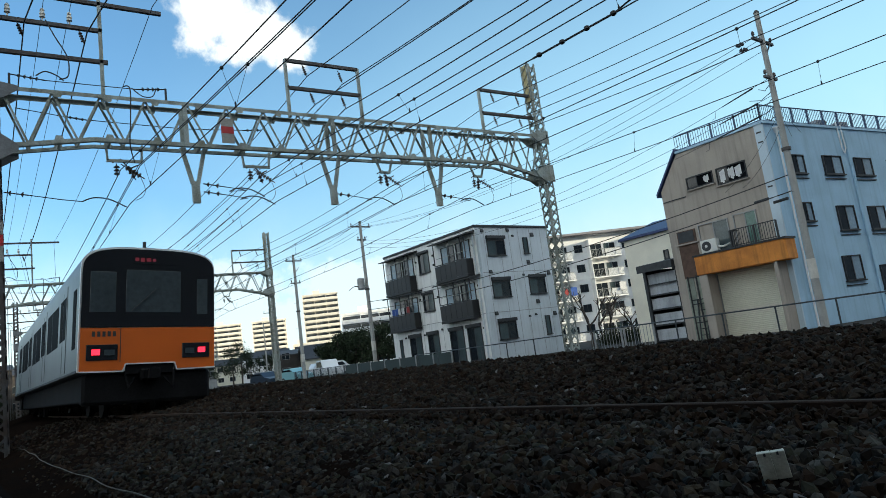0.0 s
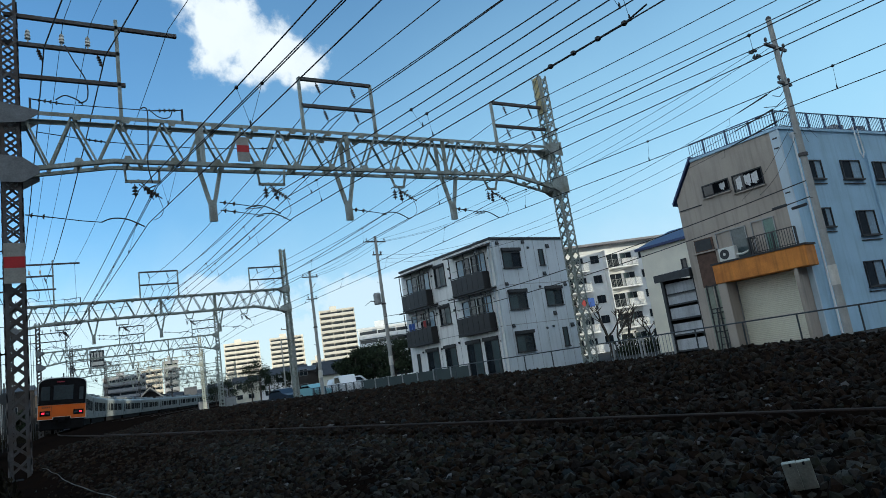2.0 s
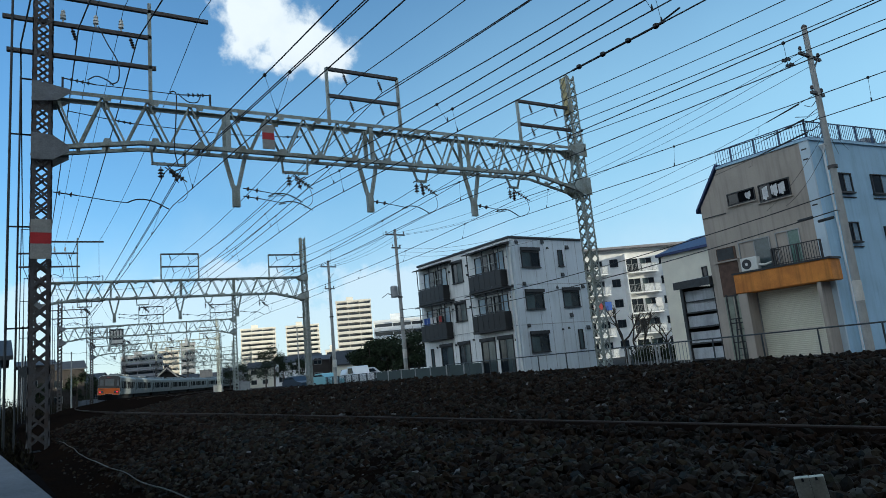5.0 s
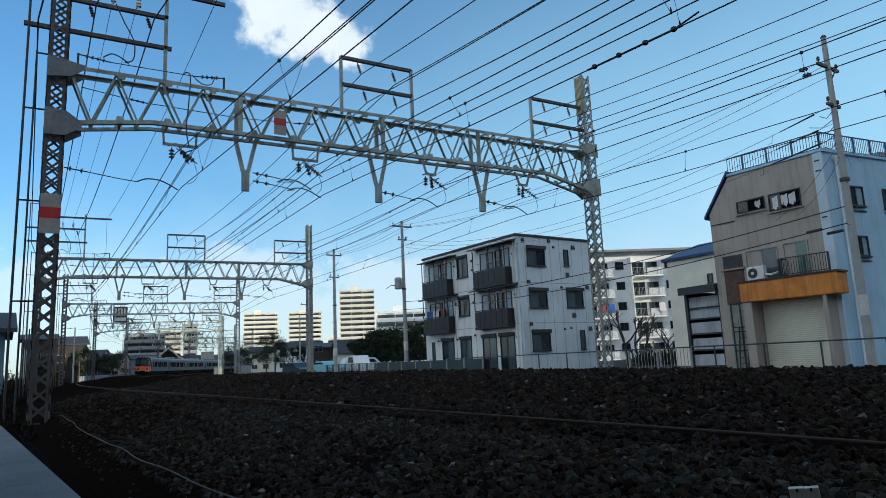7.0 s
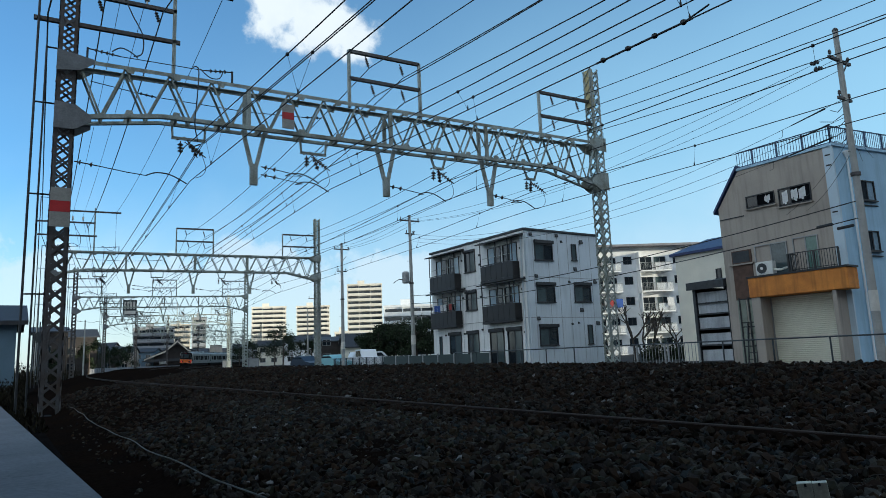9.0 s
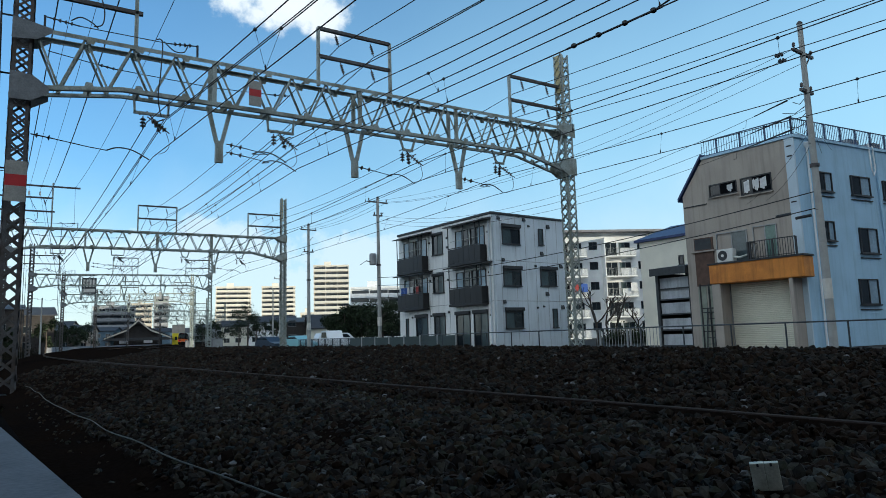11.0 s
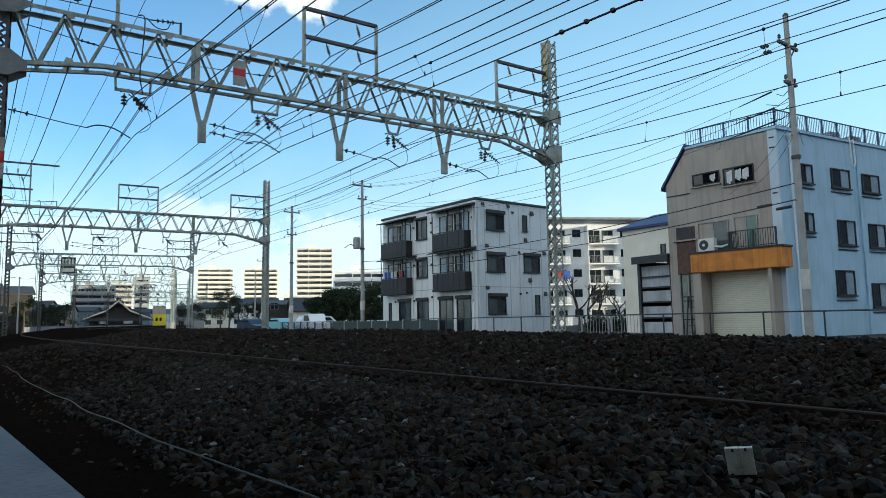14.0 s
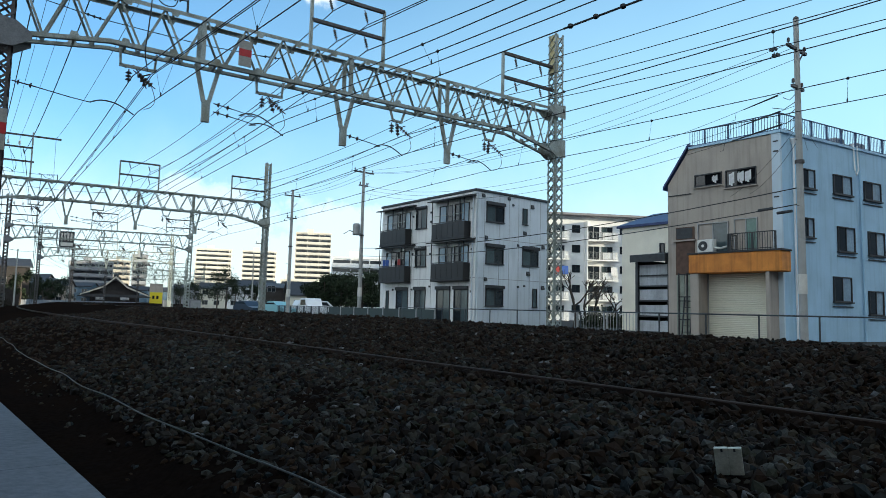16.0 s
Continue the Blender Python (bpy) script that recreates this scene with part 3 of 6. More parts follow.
def gantry(s, extra=-4.5):
    g = thing("catenary_gantry", at_line(s, 0, 0, extra), "grey galvanised lattice steel portal spanning four railway tracks", "gantry", "catenary gantries")
    # near column takes the darker steel, far column the paler one
    lattice_column(g, COL_L, 11.2, GALV_DARK)
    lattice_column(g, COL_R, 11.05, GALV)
    # sunlight on the column top, put in as a yellow plate
    cap = Solid().box(COL_R - 0.19, COL_R - 0.06, -0.19, 0.19, 9.5, 11.02)
    part("pale_plate", cap, SUNLIT_STEEL, g, "yellow patch painted as sunlight on the column top")
    # chords: two trusses side by side
    bl, br = COL_L + 2.2, COL_R - 2.25
    for y in (-0.24, 0.24):
        sg = 0.045 if y < 0 else -0.045
        so = Solid()
        so.box(COL_L, COL_R, y - sg - 0.008, y - sg + 0.008, CHORD_HI - 0.05, CHORD_HI + 0.05)
        so.box(COL_L, COL_R, y - 0.045, y + 0.045, CHORD_HI + 0.034, CHORD_HI + 0.052)
        part("top_chord", so, GALV, g)
        so = Solid()
        knees = [Vector((COL_L + 0.2, y, CHORD_LO - 0.3)), Vector((bl, y, CHORD_LO)), Vector((br, y, CHORD_LO)), Vector((COL_R - 0.2, y, CHORD_LO - 0.5))]
        for p0, p1 in zip(knees, knees[1:]):
            web, foot = Vector((0, -sg, 0.01)), Vector((0, 0, -0.043))
            so.bar(p0 + web, p1 + web, 0.012, 0.1)
            so.bar(p0 + foot, p1 + foot, 0.088, 0.012)
        part("bottom_chord", so, GALV, g)
        lo = lambda x: CHORD_LO - 0.3 * max(0, (bl - x) / (bl - COL_L)) - 0.5 * max(0, (x - br) / (COL_R - br))
        n = 32
        for k in range(n):
            xa = COL_L + 0.25 + (COL_R - COL_L - 0.5) * k / n
            xb = COL_L + 0.25 + (COL_R - COL_L - 0.5) * (k + 1) / n
            so = Solid()
            if k % 2 == 0:
                so.bar((xa, y, CHORD_HI), (xb, y, lo(xb)), 0.052, 0.012, (0, 1, 0)).bar((xa + 0.02, y + sg * 0.6, CHORD_HI), (xb + 0.02, y + sg * 0.6, lo(xb)), 0.012, 0.05, (0, 1, 0))
            else:
                so.bar((xa, y, lo(xa)), (xb, y, CHORD_HI), 0.052, 0.012, (0, 1, 0)).bar((xa - 0.02, y + sg * 0.6, lo(xa)), (xb - 0.02, y + sg * 0.6, CHORD_HI), 0.012, 0.05, (0, 1, 0))
            part("diagonal", so, GALV, g)
    for k in range(16):
        x = COL_L + 0.3 + (COL_R - COL_L - 0.6) * k / 15
        part("cross_tie", Solid().bar((x, -0.24, CHORD_HI), (x, 0.24, CHORD_HI), 0.05, 0.05), GALV, g)
        part("cross_tie", Solid().bar((x, -0.24, lo(x)), (x, 0.24, lo(x)), 0.05, 0.05), GALV, g)
        for y in (-0.29, 0.29):
            part("node_plate", Solid().prism([(x - 0.13, CHORD_HI + 0.03), (x + 0.13, CHORD_HI + 0.03), (x + 0.07, CHORD_HI - 0.13), (x - 0.07, CHORD_HI - 0.13)], "y", y - 0.006, y + 0.006), GALV, g)
            part("node_plate", Solid().prism([(x - 0.07, lo(x) + 0.15), (x + 0.07, lo(x) + 0.15), (x + 0.13, lo(x) - 0.04), (x - 0.13, lo(x) - 0.04)], "y", y - 0.006, y + 0.006), GALV, g)
    # strained jumper lines on top of the beam
    for xa, xb in ((1.4, 4.94),):
        so = Solid()
        for x, k in ((xa, 1), (xb, -1)):
            so.bar((x, -0.25, CHORD_HI), (x, -0.25, CHORD_HI + 0.4), 0.05)
            insulator(so, (x, -0.25, CHORD_HI + 0.38), (x + 0.75 * k, -0.25, CHORD_HI + 0.3), 4, 0.06)
        so.tube([(xa + 0.75, -0.25, CHORD_HI + 0.3), (xb - 0.75, -0.25, CHORD_HI + 0.3)], 0.012, 5)
        # slack loops and the lead down to the first stirrup
        so.tube(slack([(xa + 0.55, -0.25, CHORD_HI + 0.4), (xa + 0.75, -0.27, CHORD_HI + 0.53), (xa + 1.0, -0.27, CHORD_HI + 0.45), (xa + 1.15, -0.26, CHORD_HI + 0.33)]), 0.016, 6)
        so.tube(slack([(xa + 0.8, -0.26, 9.95), (xa + 1.0, -0.27, 9.5), (xa + 1.25, -0.27, 9.0), (xa + 1.25, -0.27, 8.5), (xa + 1.05, -0.26, CHORD_HI + 0.36)]), 0.016, 6)
        so.tube(slack([(3.9, -0.27, CHORD_HI + 0.33), (4.0, -0.28, CHORD_HI + 0.36), (4.06, -0.28, CHORD_HI + 0.2), (4.02, -0.3, 7.4), (3.98, -0.3, 6.75), (4.08, -0.2, 6.3)]), 0.016, 6)
        so.tube(slack([(4.1, -0.25, CHORD_HI + 0.33), (4.35, -0.26, CHORD_HI + 0.12), (4.6, -0.26, CHORD_HI + 0.14), (4.7, -0.25, CHORD_HI + 0.38)]), 0.014, 6)
        part("jumper_line", so, DARKSTEEL, g)
    so = Solid()
    so.tube([(1.5, 0.3, 7.76), (2.9, 0.3, 7.58), (5.5, 0.3, 7.52), (7.4, 0.3, 7.62)], 0.012, 5)
    insulator(so, (2.55, 0.3, 7.63), (3.1, 0.3, 7.57), 3, 0.05)
    insulator(so, (7.1, 0.3, 7.6), (7.7, 0.3, 7.66), 3, 0.05)
    part("jumper_line", so, DARKSTEEL, g)
    # conduits that climb the outer side of the near column
    for dx, top, cr in ((-0.46, 8.4, 0.022), (-0.66, 11.6, 0.028)):
        so = Solid().tube([(COL_L + dx, -0.05, -0.6), (COL_L + dx, -0.05, top)], cr, 8)
        for z in (2.2, 4.6, 6.9, top - 0.05):
            so.tube([(COL_L + dx, -0.05, z), (COL_L - 0.18, -0.05, z)], 0.022, 6)
        part("conduit", so, DARKSTEEL, g)
    for x in (5.4, 9.75, 13.3):
        so = Solid()
        for y in (-0.24, 0.24):
            so.box(x - 0.06, x + 0.06, y - 0.03, y + 0.03, CHORD_LO, CHORD_HI)
        part("splice_plate", so, GALV, g)
    # gusset plates at the columns
    for x, sg in ((COL_L, 1), (COL_R, -1)):
        for y in (-0.305, 0.305):
            part("gusset", Solid().prism([(x - sg * 0.22, 6.22), (x + sg * 0.22, 6.22), (x + sg * 0.58, 6.45), (x + sg * 0.58, 6.6), (x + sg * 0.24, 6.85), (x - sg * 0.22, 6.9)], "y", y - 0.012, y + 0.012), PLATE if sg > 0 else GALV, g)
            part("gusset", Solid().prism([(x - sg * 0.22, 7.7), (x + sg * 0.3, 7.76), (x + sg * 0.6, 7.99), (x + sg * 0.6, 8.09), (x - sg * 0.22, 8.25)], "y", y - 0.012, y + 0.012), PLATE if sg > 0 else GALV, g)
    # drop supports between the tracks with their pull-off arms
    for x, end in ((5.6, TRACKS[1]), (9.66, TRACKS[2]), (13.5, TRACKS[3])):
        so = Solid()
        for a in (-0.3, 0.3):
            so.bar((x + a, 0, CHORD_LO), (x + 0.07 * (1 if a > 0 else -1), 0, 5.85), 0.1, 0.1)
        so.box(x - 0.1, x + 0.1, -0.06, 0.06, 5.3, 5.9)
        part("drop_support", so, GALV, g)
    for x, end, z in ((COL_L + 0.25, 3.85, 5.5), (5.8, 7.5, 5.85), (5.8, 7.79, 5.62), (9.76, 11.76, 5.65), (13.6, 15.36, 5.68)):
        so = Solid()
        insulator(so, (x, 0, z), (x + 0.5, 0, z - 0.06), 2)
        part("pull_off_insulator", so, PORCELAIN, g)
        so = Solid()
        xe = end
        so.tube([(x + 0.5, 0, z - 0.06), (x + 1.2, 0, z - 0.16), (xe - 1.0, 0, z - 0.2)], 0.012)
        so.tube(slack([(xe - 1.0, 0, z - 0.2), (xe - 0.75, 0, z - 0.1), (xe - 0.4, 0, z - 0.13), (xe, 0, z - 0.33)]), 0.017)
        part("pull_off_arm", so, DARKSTEEL, g)
    # stirrups carrying the messenger wires
    for c, top, low in ((3.87, 0.43, 0.4), (7.33, 0.4, 0.36), (11.54, 0.3, 0.15), (15.27, 0.32, 0.15)):
        so = Solid()
        for a in (-1, 1):
            so.bar((c + a * top, 0, CHORD_LO), (c + a * low, 0, 6.4), 0.05, 0.06)
        so.bar((c - low - 0.03, 0, 6.4), (c + low + 0.03, 0, 6.4), 0.06, 0.07)
        part("stirrup", so, GALV, g)
        so = Solid()
        insulator(so, (c - 0.2, 0, 6.33), (c - 0.2, 0, 5.98), 3, 0.08)
        insulator(so, (c - 0.1, -0.05, 6.3), (c + 0.4, -0.3, 5.85), 5, 0.075)
        insulator(so, (c + 0.02, 0.05, 6.34), (c + 0.3, 0.45, 6.05), 3, 0.07)
        so.tube(slack([(c + 0.3, -0.25, 5.95), (c + 0.42, -0.2, 5.6), (c + 0.36, -0.1, 5.42), (c + 0.2, 0, 5.35)]), 0.008, 5)
        so.tube([(c - 0.3, 0, 6.35), (c - 0.1, 0, 6.45), (c + 0.1, 0, 6.2), (c + 0.3, 0, 6.3)], 0.02, 6)
        part("messenger_insulator", so, PORCELAIN, g)
    # feeder frames on top
    def top_frame(posts, bars, hang, pins=()):
        for x, z in posts:
            part("frame_post", Solid().box(x - 0.045, x + 0.045, -0.05, 0.05, CHORD_HI, z, 0.01), GALV, g)
        for x0, x1, z in bars:
            part("frame_bar", Solid().box(x0, x1, -0.05, 0.05, z - 0.05, z + 0.05), GALV_DARK, g)
        for x, z in hang:
            so = Solid()
            insulator(so, (x, 0, z), (x + 0.12, 0, z - 0.4), 4, 0.055)
            part("feeder_insulator", so, PORCELAIN, g)
        for x, z in pins:
            part("pin_insulator", Solid().lathe(x, 0, z, [(0.02, 0), (0.02, 0.1), (0.07, 0.12), (0.05, 0.18), (0.07, 0.2), (0.045, 0.28), (0.06, 0.3), (0.03, 0.36)]), SIGN_WHITE, g)
    top_frame([(3.45, 11.0)], [(0.2, 3.6, 9.1), (0.9, 5.0, 10.75), (0.1, 3.5, 9.98)], [(2.95, 9.95), (1.59, 9.95)], [(1.4, 10.03), (2.15, 10.03), (2.75, 10.03)])
    top_frame([(8.5, 9.9), (10.95, 9.9)], [(8.5, 10.95, 9.87), (8.5, 10.95, 8.98)], [(9.05, 9.81), (10.25, 9.75), (9.22, 8.92), (10.27, 8.9)])
    top_frame([(15.85, 9.78)], [(15.85, COL_R, 9.75), (15.85, COL_R, 8.85)], [(16.4, 9.7), (17.6, 9.7), (16.4, 8.8), (17.6, 8.8)])
    base = Solid().box(COL_L - 0.35, COL_L + 0.35, -0.35, 0.35, -0.95, -0.6, 0.03)
    part("footing", base, UNDER, g)
    part("footing", Solid().box(COL_R - 0.45, COL_R + 0.45, -0.45, 0.45, -0.95, -0.55, 0.03), CONCRETE, g)
    return g


GANTRIES = [-13.5, 17.3, 48.3, 79.5, 110.0, 140.5, 171.0, 201.5, 232.0]
first = gantry(GANTRIES[1])
for s in GANTRIES[:1] + GANTRIES[2:]:
    copy_thing(first, at_line(s, 0, 0, -4.5 if s < 20 else -3.0))


def banded_sign(m, w, h, label):
    sg = thing("banded_sign", m, label, "sign", "red and white banded signs")
    for k, (mat, name) in enumerate(((SIGN_GREY, "white_band"), (RED, "red_band"), (SIGN_GREY, "white_band"))):
        part(name, Solid().box(-w / 2, w / 2, -0.02, 0.02, h * (0, 0.38, 0.66)[k], h * (0.38, 0.66, 1.0)[k] - 0.003), mat, sg)
    return sg


banded_sign(pose(6.45, 17.18, 6.93, 0, 0, -3), 0.34, 0.72, "red and white banded plate on the portal beam")
banded_sign(pose(0.98, 17.6, 3.76, 0, 0, -3), 0.42, 0.95, "red and white banded plate on the lattice column")

# ---- overhead wires ----
def near_wire(name, off, z, sag, r, label, off0, z0, far_off=None, far_z=None, twin=0.0):
    """From the portal behind to the first portal on its own terms, then on along the line."""
    ends = [on_line(GANTRIES[0], off0, z0), on_line(GANTRIES[1], off, z)] + [on_line(q, far_off or off, far_z or z) for q in GANTRIES[2:]]
    so = Solid()
    for side in ((0.0,) if not twin else (-twin, twin)):
        pts = []
        for A, B in zip(ends, ends[1:]):
            for k in range(13):
                u = k / 12
                p = A.lerp(B, u)
                p.z -= 4 * sag * u * (1 - u)
                p.x += side
                if not pts or (p - pts[-1]).length > 0.1:
                    pts.append(p)
        so.tube(pts, r, 5)
    return lone(name, so, WIRE, label, "wire", "overhead wires"), ends


def droppers(upper, lower, sag_hi, sag_lo, spans=3, n=6):
    """Thin hangers with a knob where each is clamped to the upper wire."""
    so = Solid()
    for k0 in range(spans):
        for k in range(1, n + 1):
            u = (k - 0.35) / n
            p, q = upper[k0].lerp(upper[k0 + 1], u), lower[k0].lerp(lower[k0 + 1], u)
            p.z -= 4 * sag_hi * u * (1 - u)
            q.z -= 4 * sag_lo * u * (1 - u)
            so.tube([p, q], 0.004, 4)
            so.lathe(p.x, p.y, p.z - 0.035, [(0.01, 0), (0.032, 0.015), (0.036, 0.035), (0.02, 0.065)], 8)
            so.lathe(q.x, q.y, q.z, [(0.018, -0.01), (0.015, 0.06), (0.005, 0.1)], 6)
    return lone("dropper_wires", so, WIRE, "thin droppers with clamps between the overhead wires", "wire", kind="stuff")


TAUT, SAGGING = "dark taut contact wire over the track", "sagging dark messenger wire over the track"
_, c1 = near_wire("contact_wire", 3.85, 5.13, 0.06, 0.011, TAUT, 3.93, 5.11)
_, m1 = near_wire("messenger_wire", 3.68, 6.01, 0.35, 0.012, SAGGING, 3.65, 6.02)
_, a1 = near_wire("messenger_wire", 4.12, 6.15, 0.32, 0.011, "twin auxiliary messenger wire over the near track", 4.26, 6.13, 4.0, 5.7, 0.022)
_, c2 = near_wire("contact_wire", 7.51, 5.57, 0.07, 0.011, TAUT, 7.99, 5.37, 7.7, 5.25)
_, c2b = near_wire("contact_wire", 7.79, 5.34, 0.03, 0.012, TAUT, 8.05, 5.22, 7.9, 5.2)
_, m2 = near_wire("messenger_wire", 7.36, 6.07, 0.35, 0.012, SAGGING, 7.41, 6.05)
_, m2b = near_wire("messenger_wire", 7.71, 5.98, 0.25, 0.012, SAGGING, 7.98, 5.9)
_, c3 = near_wire("contact_wire", 11.76, 5.36, 0.04, 0.011, TAUT, 11.74, 5.36)
_, m3 = near_wire("messenger_wire", 11.78, 5.98, 0.22, 0.012, SAGGING, 11.64, 6.08)
_, c4 = near_wire("contact_wire", 15.36, 5.35, 0.03, 0.011, TAUT, 15.45, 5.26)
_, m4 = near_wire("messenger_wire", 15.54, 6.04, 0.26, 0.012, SAGGING, 15.34, 6.18)
droppers(m1, c1, 0.35, 0.06, 1)
droppers(a1, c1, 0.32, 0.06)
droppers(m2, c2, 0.35, 0.07)
droppers(m2b, c2b, 0.25, 0.03)
droppers(m3, c3, 0.22, 0.04)
droppers(m4, c4, 0.26, 0.03)
for off, z, off0, z0, sag, r in ((9.17, 9.41, 9.12, 9.43, 0.47, 0.014), (10.37, 9.31, 10.42, 9.29, 0.5, 0.014), (9.34, 8.5, 9.33, 8.5, 0.49, 0.014), (10.39, 8.48, 10.44, 8.45, 0.54, 0.016),
                                 (16.5, 9.36, 16.4, 9.4, 0.49, 0.013), (17.72, 9.33, 17.64, 9.36, 0.44, 0.013), (16.5, 8.42, 16.6, 8.36, 0.46, 0.013), (17.71, 8.38, 17.82, 8.31, 0.49, 0.013),
                                 (1.71, 9.6, 2.06, 9.58, 0.52, 0.018), (3.07, 9.6, 3.54, 9.54, 0.53, 0.018), (2.15, 10.4, 2.3, 10.4, 0.45, 0.008), (2.75, 10.4, 2.9, 10.4, 0.45, 0.008), (4.7, 10.7, 4.7, 10.7, 0.55, 0.01), (0.5, 8.9, 0.5, 8.9, 0.55, 0.02)):
    near_wire("feeder_wire", off, z, sag, r, "dark feeder wire along the railway", off0, z0)

# fitting strung on the second contact wire
fit_on = thing("section_insulator", pose(0, 0, 0), "dark lumpy section insulator strung on the contact wire", "insulator")
UF = 0.612
on_second = lambda u: c2b[0].lerp(c2b[1], u) - Vector((0, 0, 0.12 * u * (1 - u)))
for k in range(4):
    q = on_second(UF + 0.017 * k)
    part("lump", Solid().lathe(q.x, q.y, q.z, [(0.03, -0.03), (0.05, -0.015), (0.045, 0.03), (0.02, 0.045)], 8), DARKSTEEL, fit_on)
part("rod", Solid().tube([on_second(UF - 0.005), on_second(UF + 0.056)], 0.018, 6), DARKSTEEL, fit_on)
part("horn", Solid().tube([on_second(UF), on_second(UF - 0.014) + Vector((0.02, 0, 0.1))], 0.014, 6), DARKSTEEL, fit_on)


# ---- windows and buildings ----
def window(parent, side, u0, u1, z0, z1, plane, frame_mat=FRAME_DARK, pane_mat=GLASS, leaves=2, sill=True, name="window", turn=None, second=None):
    """A framed window on a wall: side 'x' faces -x at x=plane (u is y), side 'y' faces -y at y=plane (u is x)."""
    def slab(a, b, c, d, lo, hi):
        so = Solid().box(plane + lo, plane + hi, a, b, c, d) if side == "x" else Solid().box(a, b, plane + lo, plane + hi, c, d)
        return so if turn is None else so.moved(turn)

    def merge(*ss):
        out = Solid()
        for q in ss:
            out.add(q.v, q.f)
        return out
    t = 0.045
    w = part(name, merge(slab(u0, u1, z0, z0 + t, -0.05, 0.05), slab(u0, u1, z1 - t, z1, -0.05, 0.05), slab(u0, u0 + t, z0 + t, z1 - t, -0.05, 0.05), slab(u1 - t, u1, z0 + t, z1 - t, -0.05, 0.05)), frame_mat, parent)
    n = leaves
    for k in range(n):
        a, b = u0 + t + (u1 - u0 - 2 * t) * k / n, u0 + t + (u1 - u0 - 2 * t) * (k + 1) / n
        part("pane", slab(a, b, z0 + t, z1 - t, 0.0 + 0.012 * k, 0.03 + 0.012 * k), pane_mat if k % 2 == 0 else (second or GLASS), w)
        if k:
            part("mullion", slab(a - 0.025, a + 0.025, z0 + t, z1 - t, -0.02, 0.01), frame_mat, w)
    if sill:
        part("sill", slab(u0 - 0.05, u1 + 0.05, z0 - 0.06, z0, -0.1, 0.03), frame_mat, w)
    return w


def railing(parent, a, b, z0, z1, mat, step=0.14, name="railing", joined=False):
    a, b = Vector(a), Vector(b)
    n = max(2, int((b - a).length / step))
    up = Vector((0, 0, z1 - z0))
    a.z = b.z = z0
    so = Solid().bar(a + up, b + up, 0.05, 0.04)
    if joined:
        so.bar(a + up * 0.08, b + up * 0.08, 0.035, 0.03)
        for k in range(n + 1):
            p = a.lerp(b, k / n)
            so.bar(p, p + up, 0.05 if k % 9 == 0 else 0.018)
        return tagged(part(name, so, mat, parent), kind="stuff")
    home = part(name, so, mat, parent)
    hold = parent if parent.parent else home
    part("lower_rail", Solid().bar(a + up * 0.08, b + up * 0.08, 0.035, 0.03), mat, hold)
    post = mesh_of("bar", Solid().bar((0, 0, 0), up, 0.07), mat)
    thin = mesh_of("bar", Solid().bar((0, 0, 0), up, 0.018), mat)
    for k in range(n + 1):
        ob = new("bar", post if k % 9 == 0 else thin)
        ob.parent, ob.location = hold, a.lerp(b, k / n)
    return home


# three-storey apartment block
AX, AY, GZ = 29.3, 33.6, -0.62
AW, AL = 7.2, 11.75
apt = thing("apartment_building", pose(0, 0, 0), "three-storey white panelled apartment block with dark brown balconies", "building")
part("wall", Solid().box(AX, AX + AW, AY, AY + AL, GZ, 8.62), APT_WALL, apt, "pale grey panelled wall")
part("front_wall", Solid().box(AX - 0.04, AX - 0.003, AY + 0.0, AY + AL - 0.1, GZ, 8.6), APT_FACE, apt, "off-white front wall")
part("roof_edge", Solid().box(AX - 0.1, AX + AW + 0.1, AY - 0.08, AY + AL + 0.1, 8.61, 8.78, 0.02), DARKSTEEL, apt, "dark metal roof edge")
part("roof", Solid().box(AX + 0.2, AX + AW - 0.2, AY + 0.2, AY + AL - 0.2, 8.77, 8.83), CONCRETE, apt)
for y in (40.6, 41.6):
    part("roof_vent", Solid().box(AX + 1.2, AX + 1.7, y, y + 0.35, 8.83, 9.2, 0.03), FRAME_LIGHT, apt)
for z in (2.62, 5.4):
    part("joint", Solid().box(AX + 0.1, AX + AW, AY - 0.012, AY - 0.003, z, z + 0.04), FRAME_LIGHT, apt)
    part("joint", Solid().box(AX - 0.055, AX - 0.044, AY, AY + AL - 0.1, z, z + 0.04), FRAME_LIGHT, apt)
for x in (30.05, 31.45, 32.4, 33.35, 34.5, 35.6):
    part("joint", Solid().box(x, x + 0.025, AY - 0.01, AY - 0.003, GZ, 8.55), FRAME_LIGHT, apt)
for y in (33.95, 38.5, 41.0):
    part("joint", Solid().box(AX - 0.054, AX - 0.043, y, y + 0.03, GZ, 8.55), FRAME_LIGHT, apt)
for x, y in ((AX + 0.12, AY - 0.08), (AX - 0.12, AY + 0.22)):
    part("downpipe", Solid().tube([(x, y, GZ), (x, y, 8.5)], 0.05, 8), APT_WALL, apt)
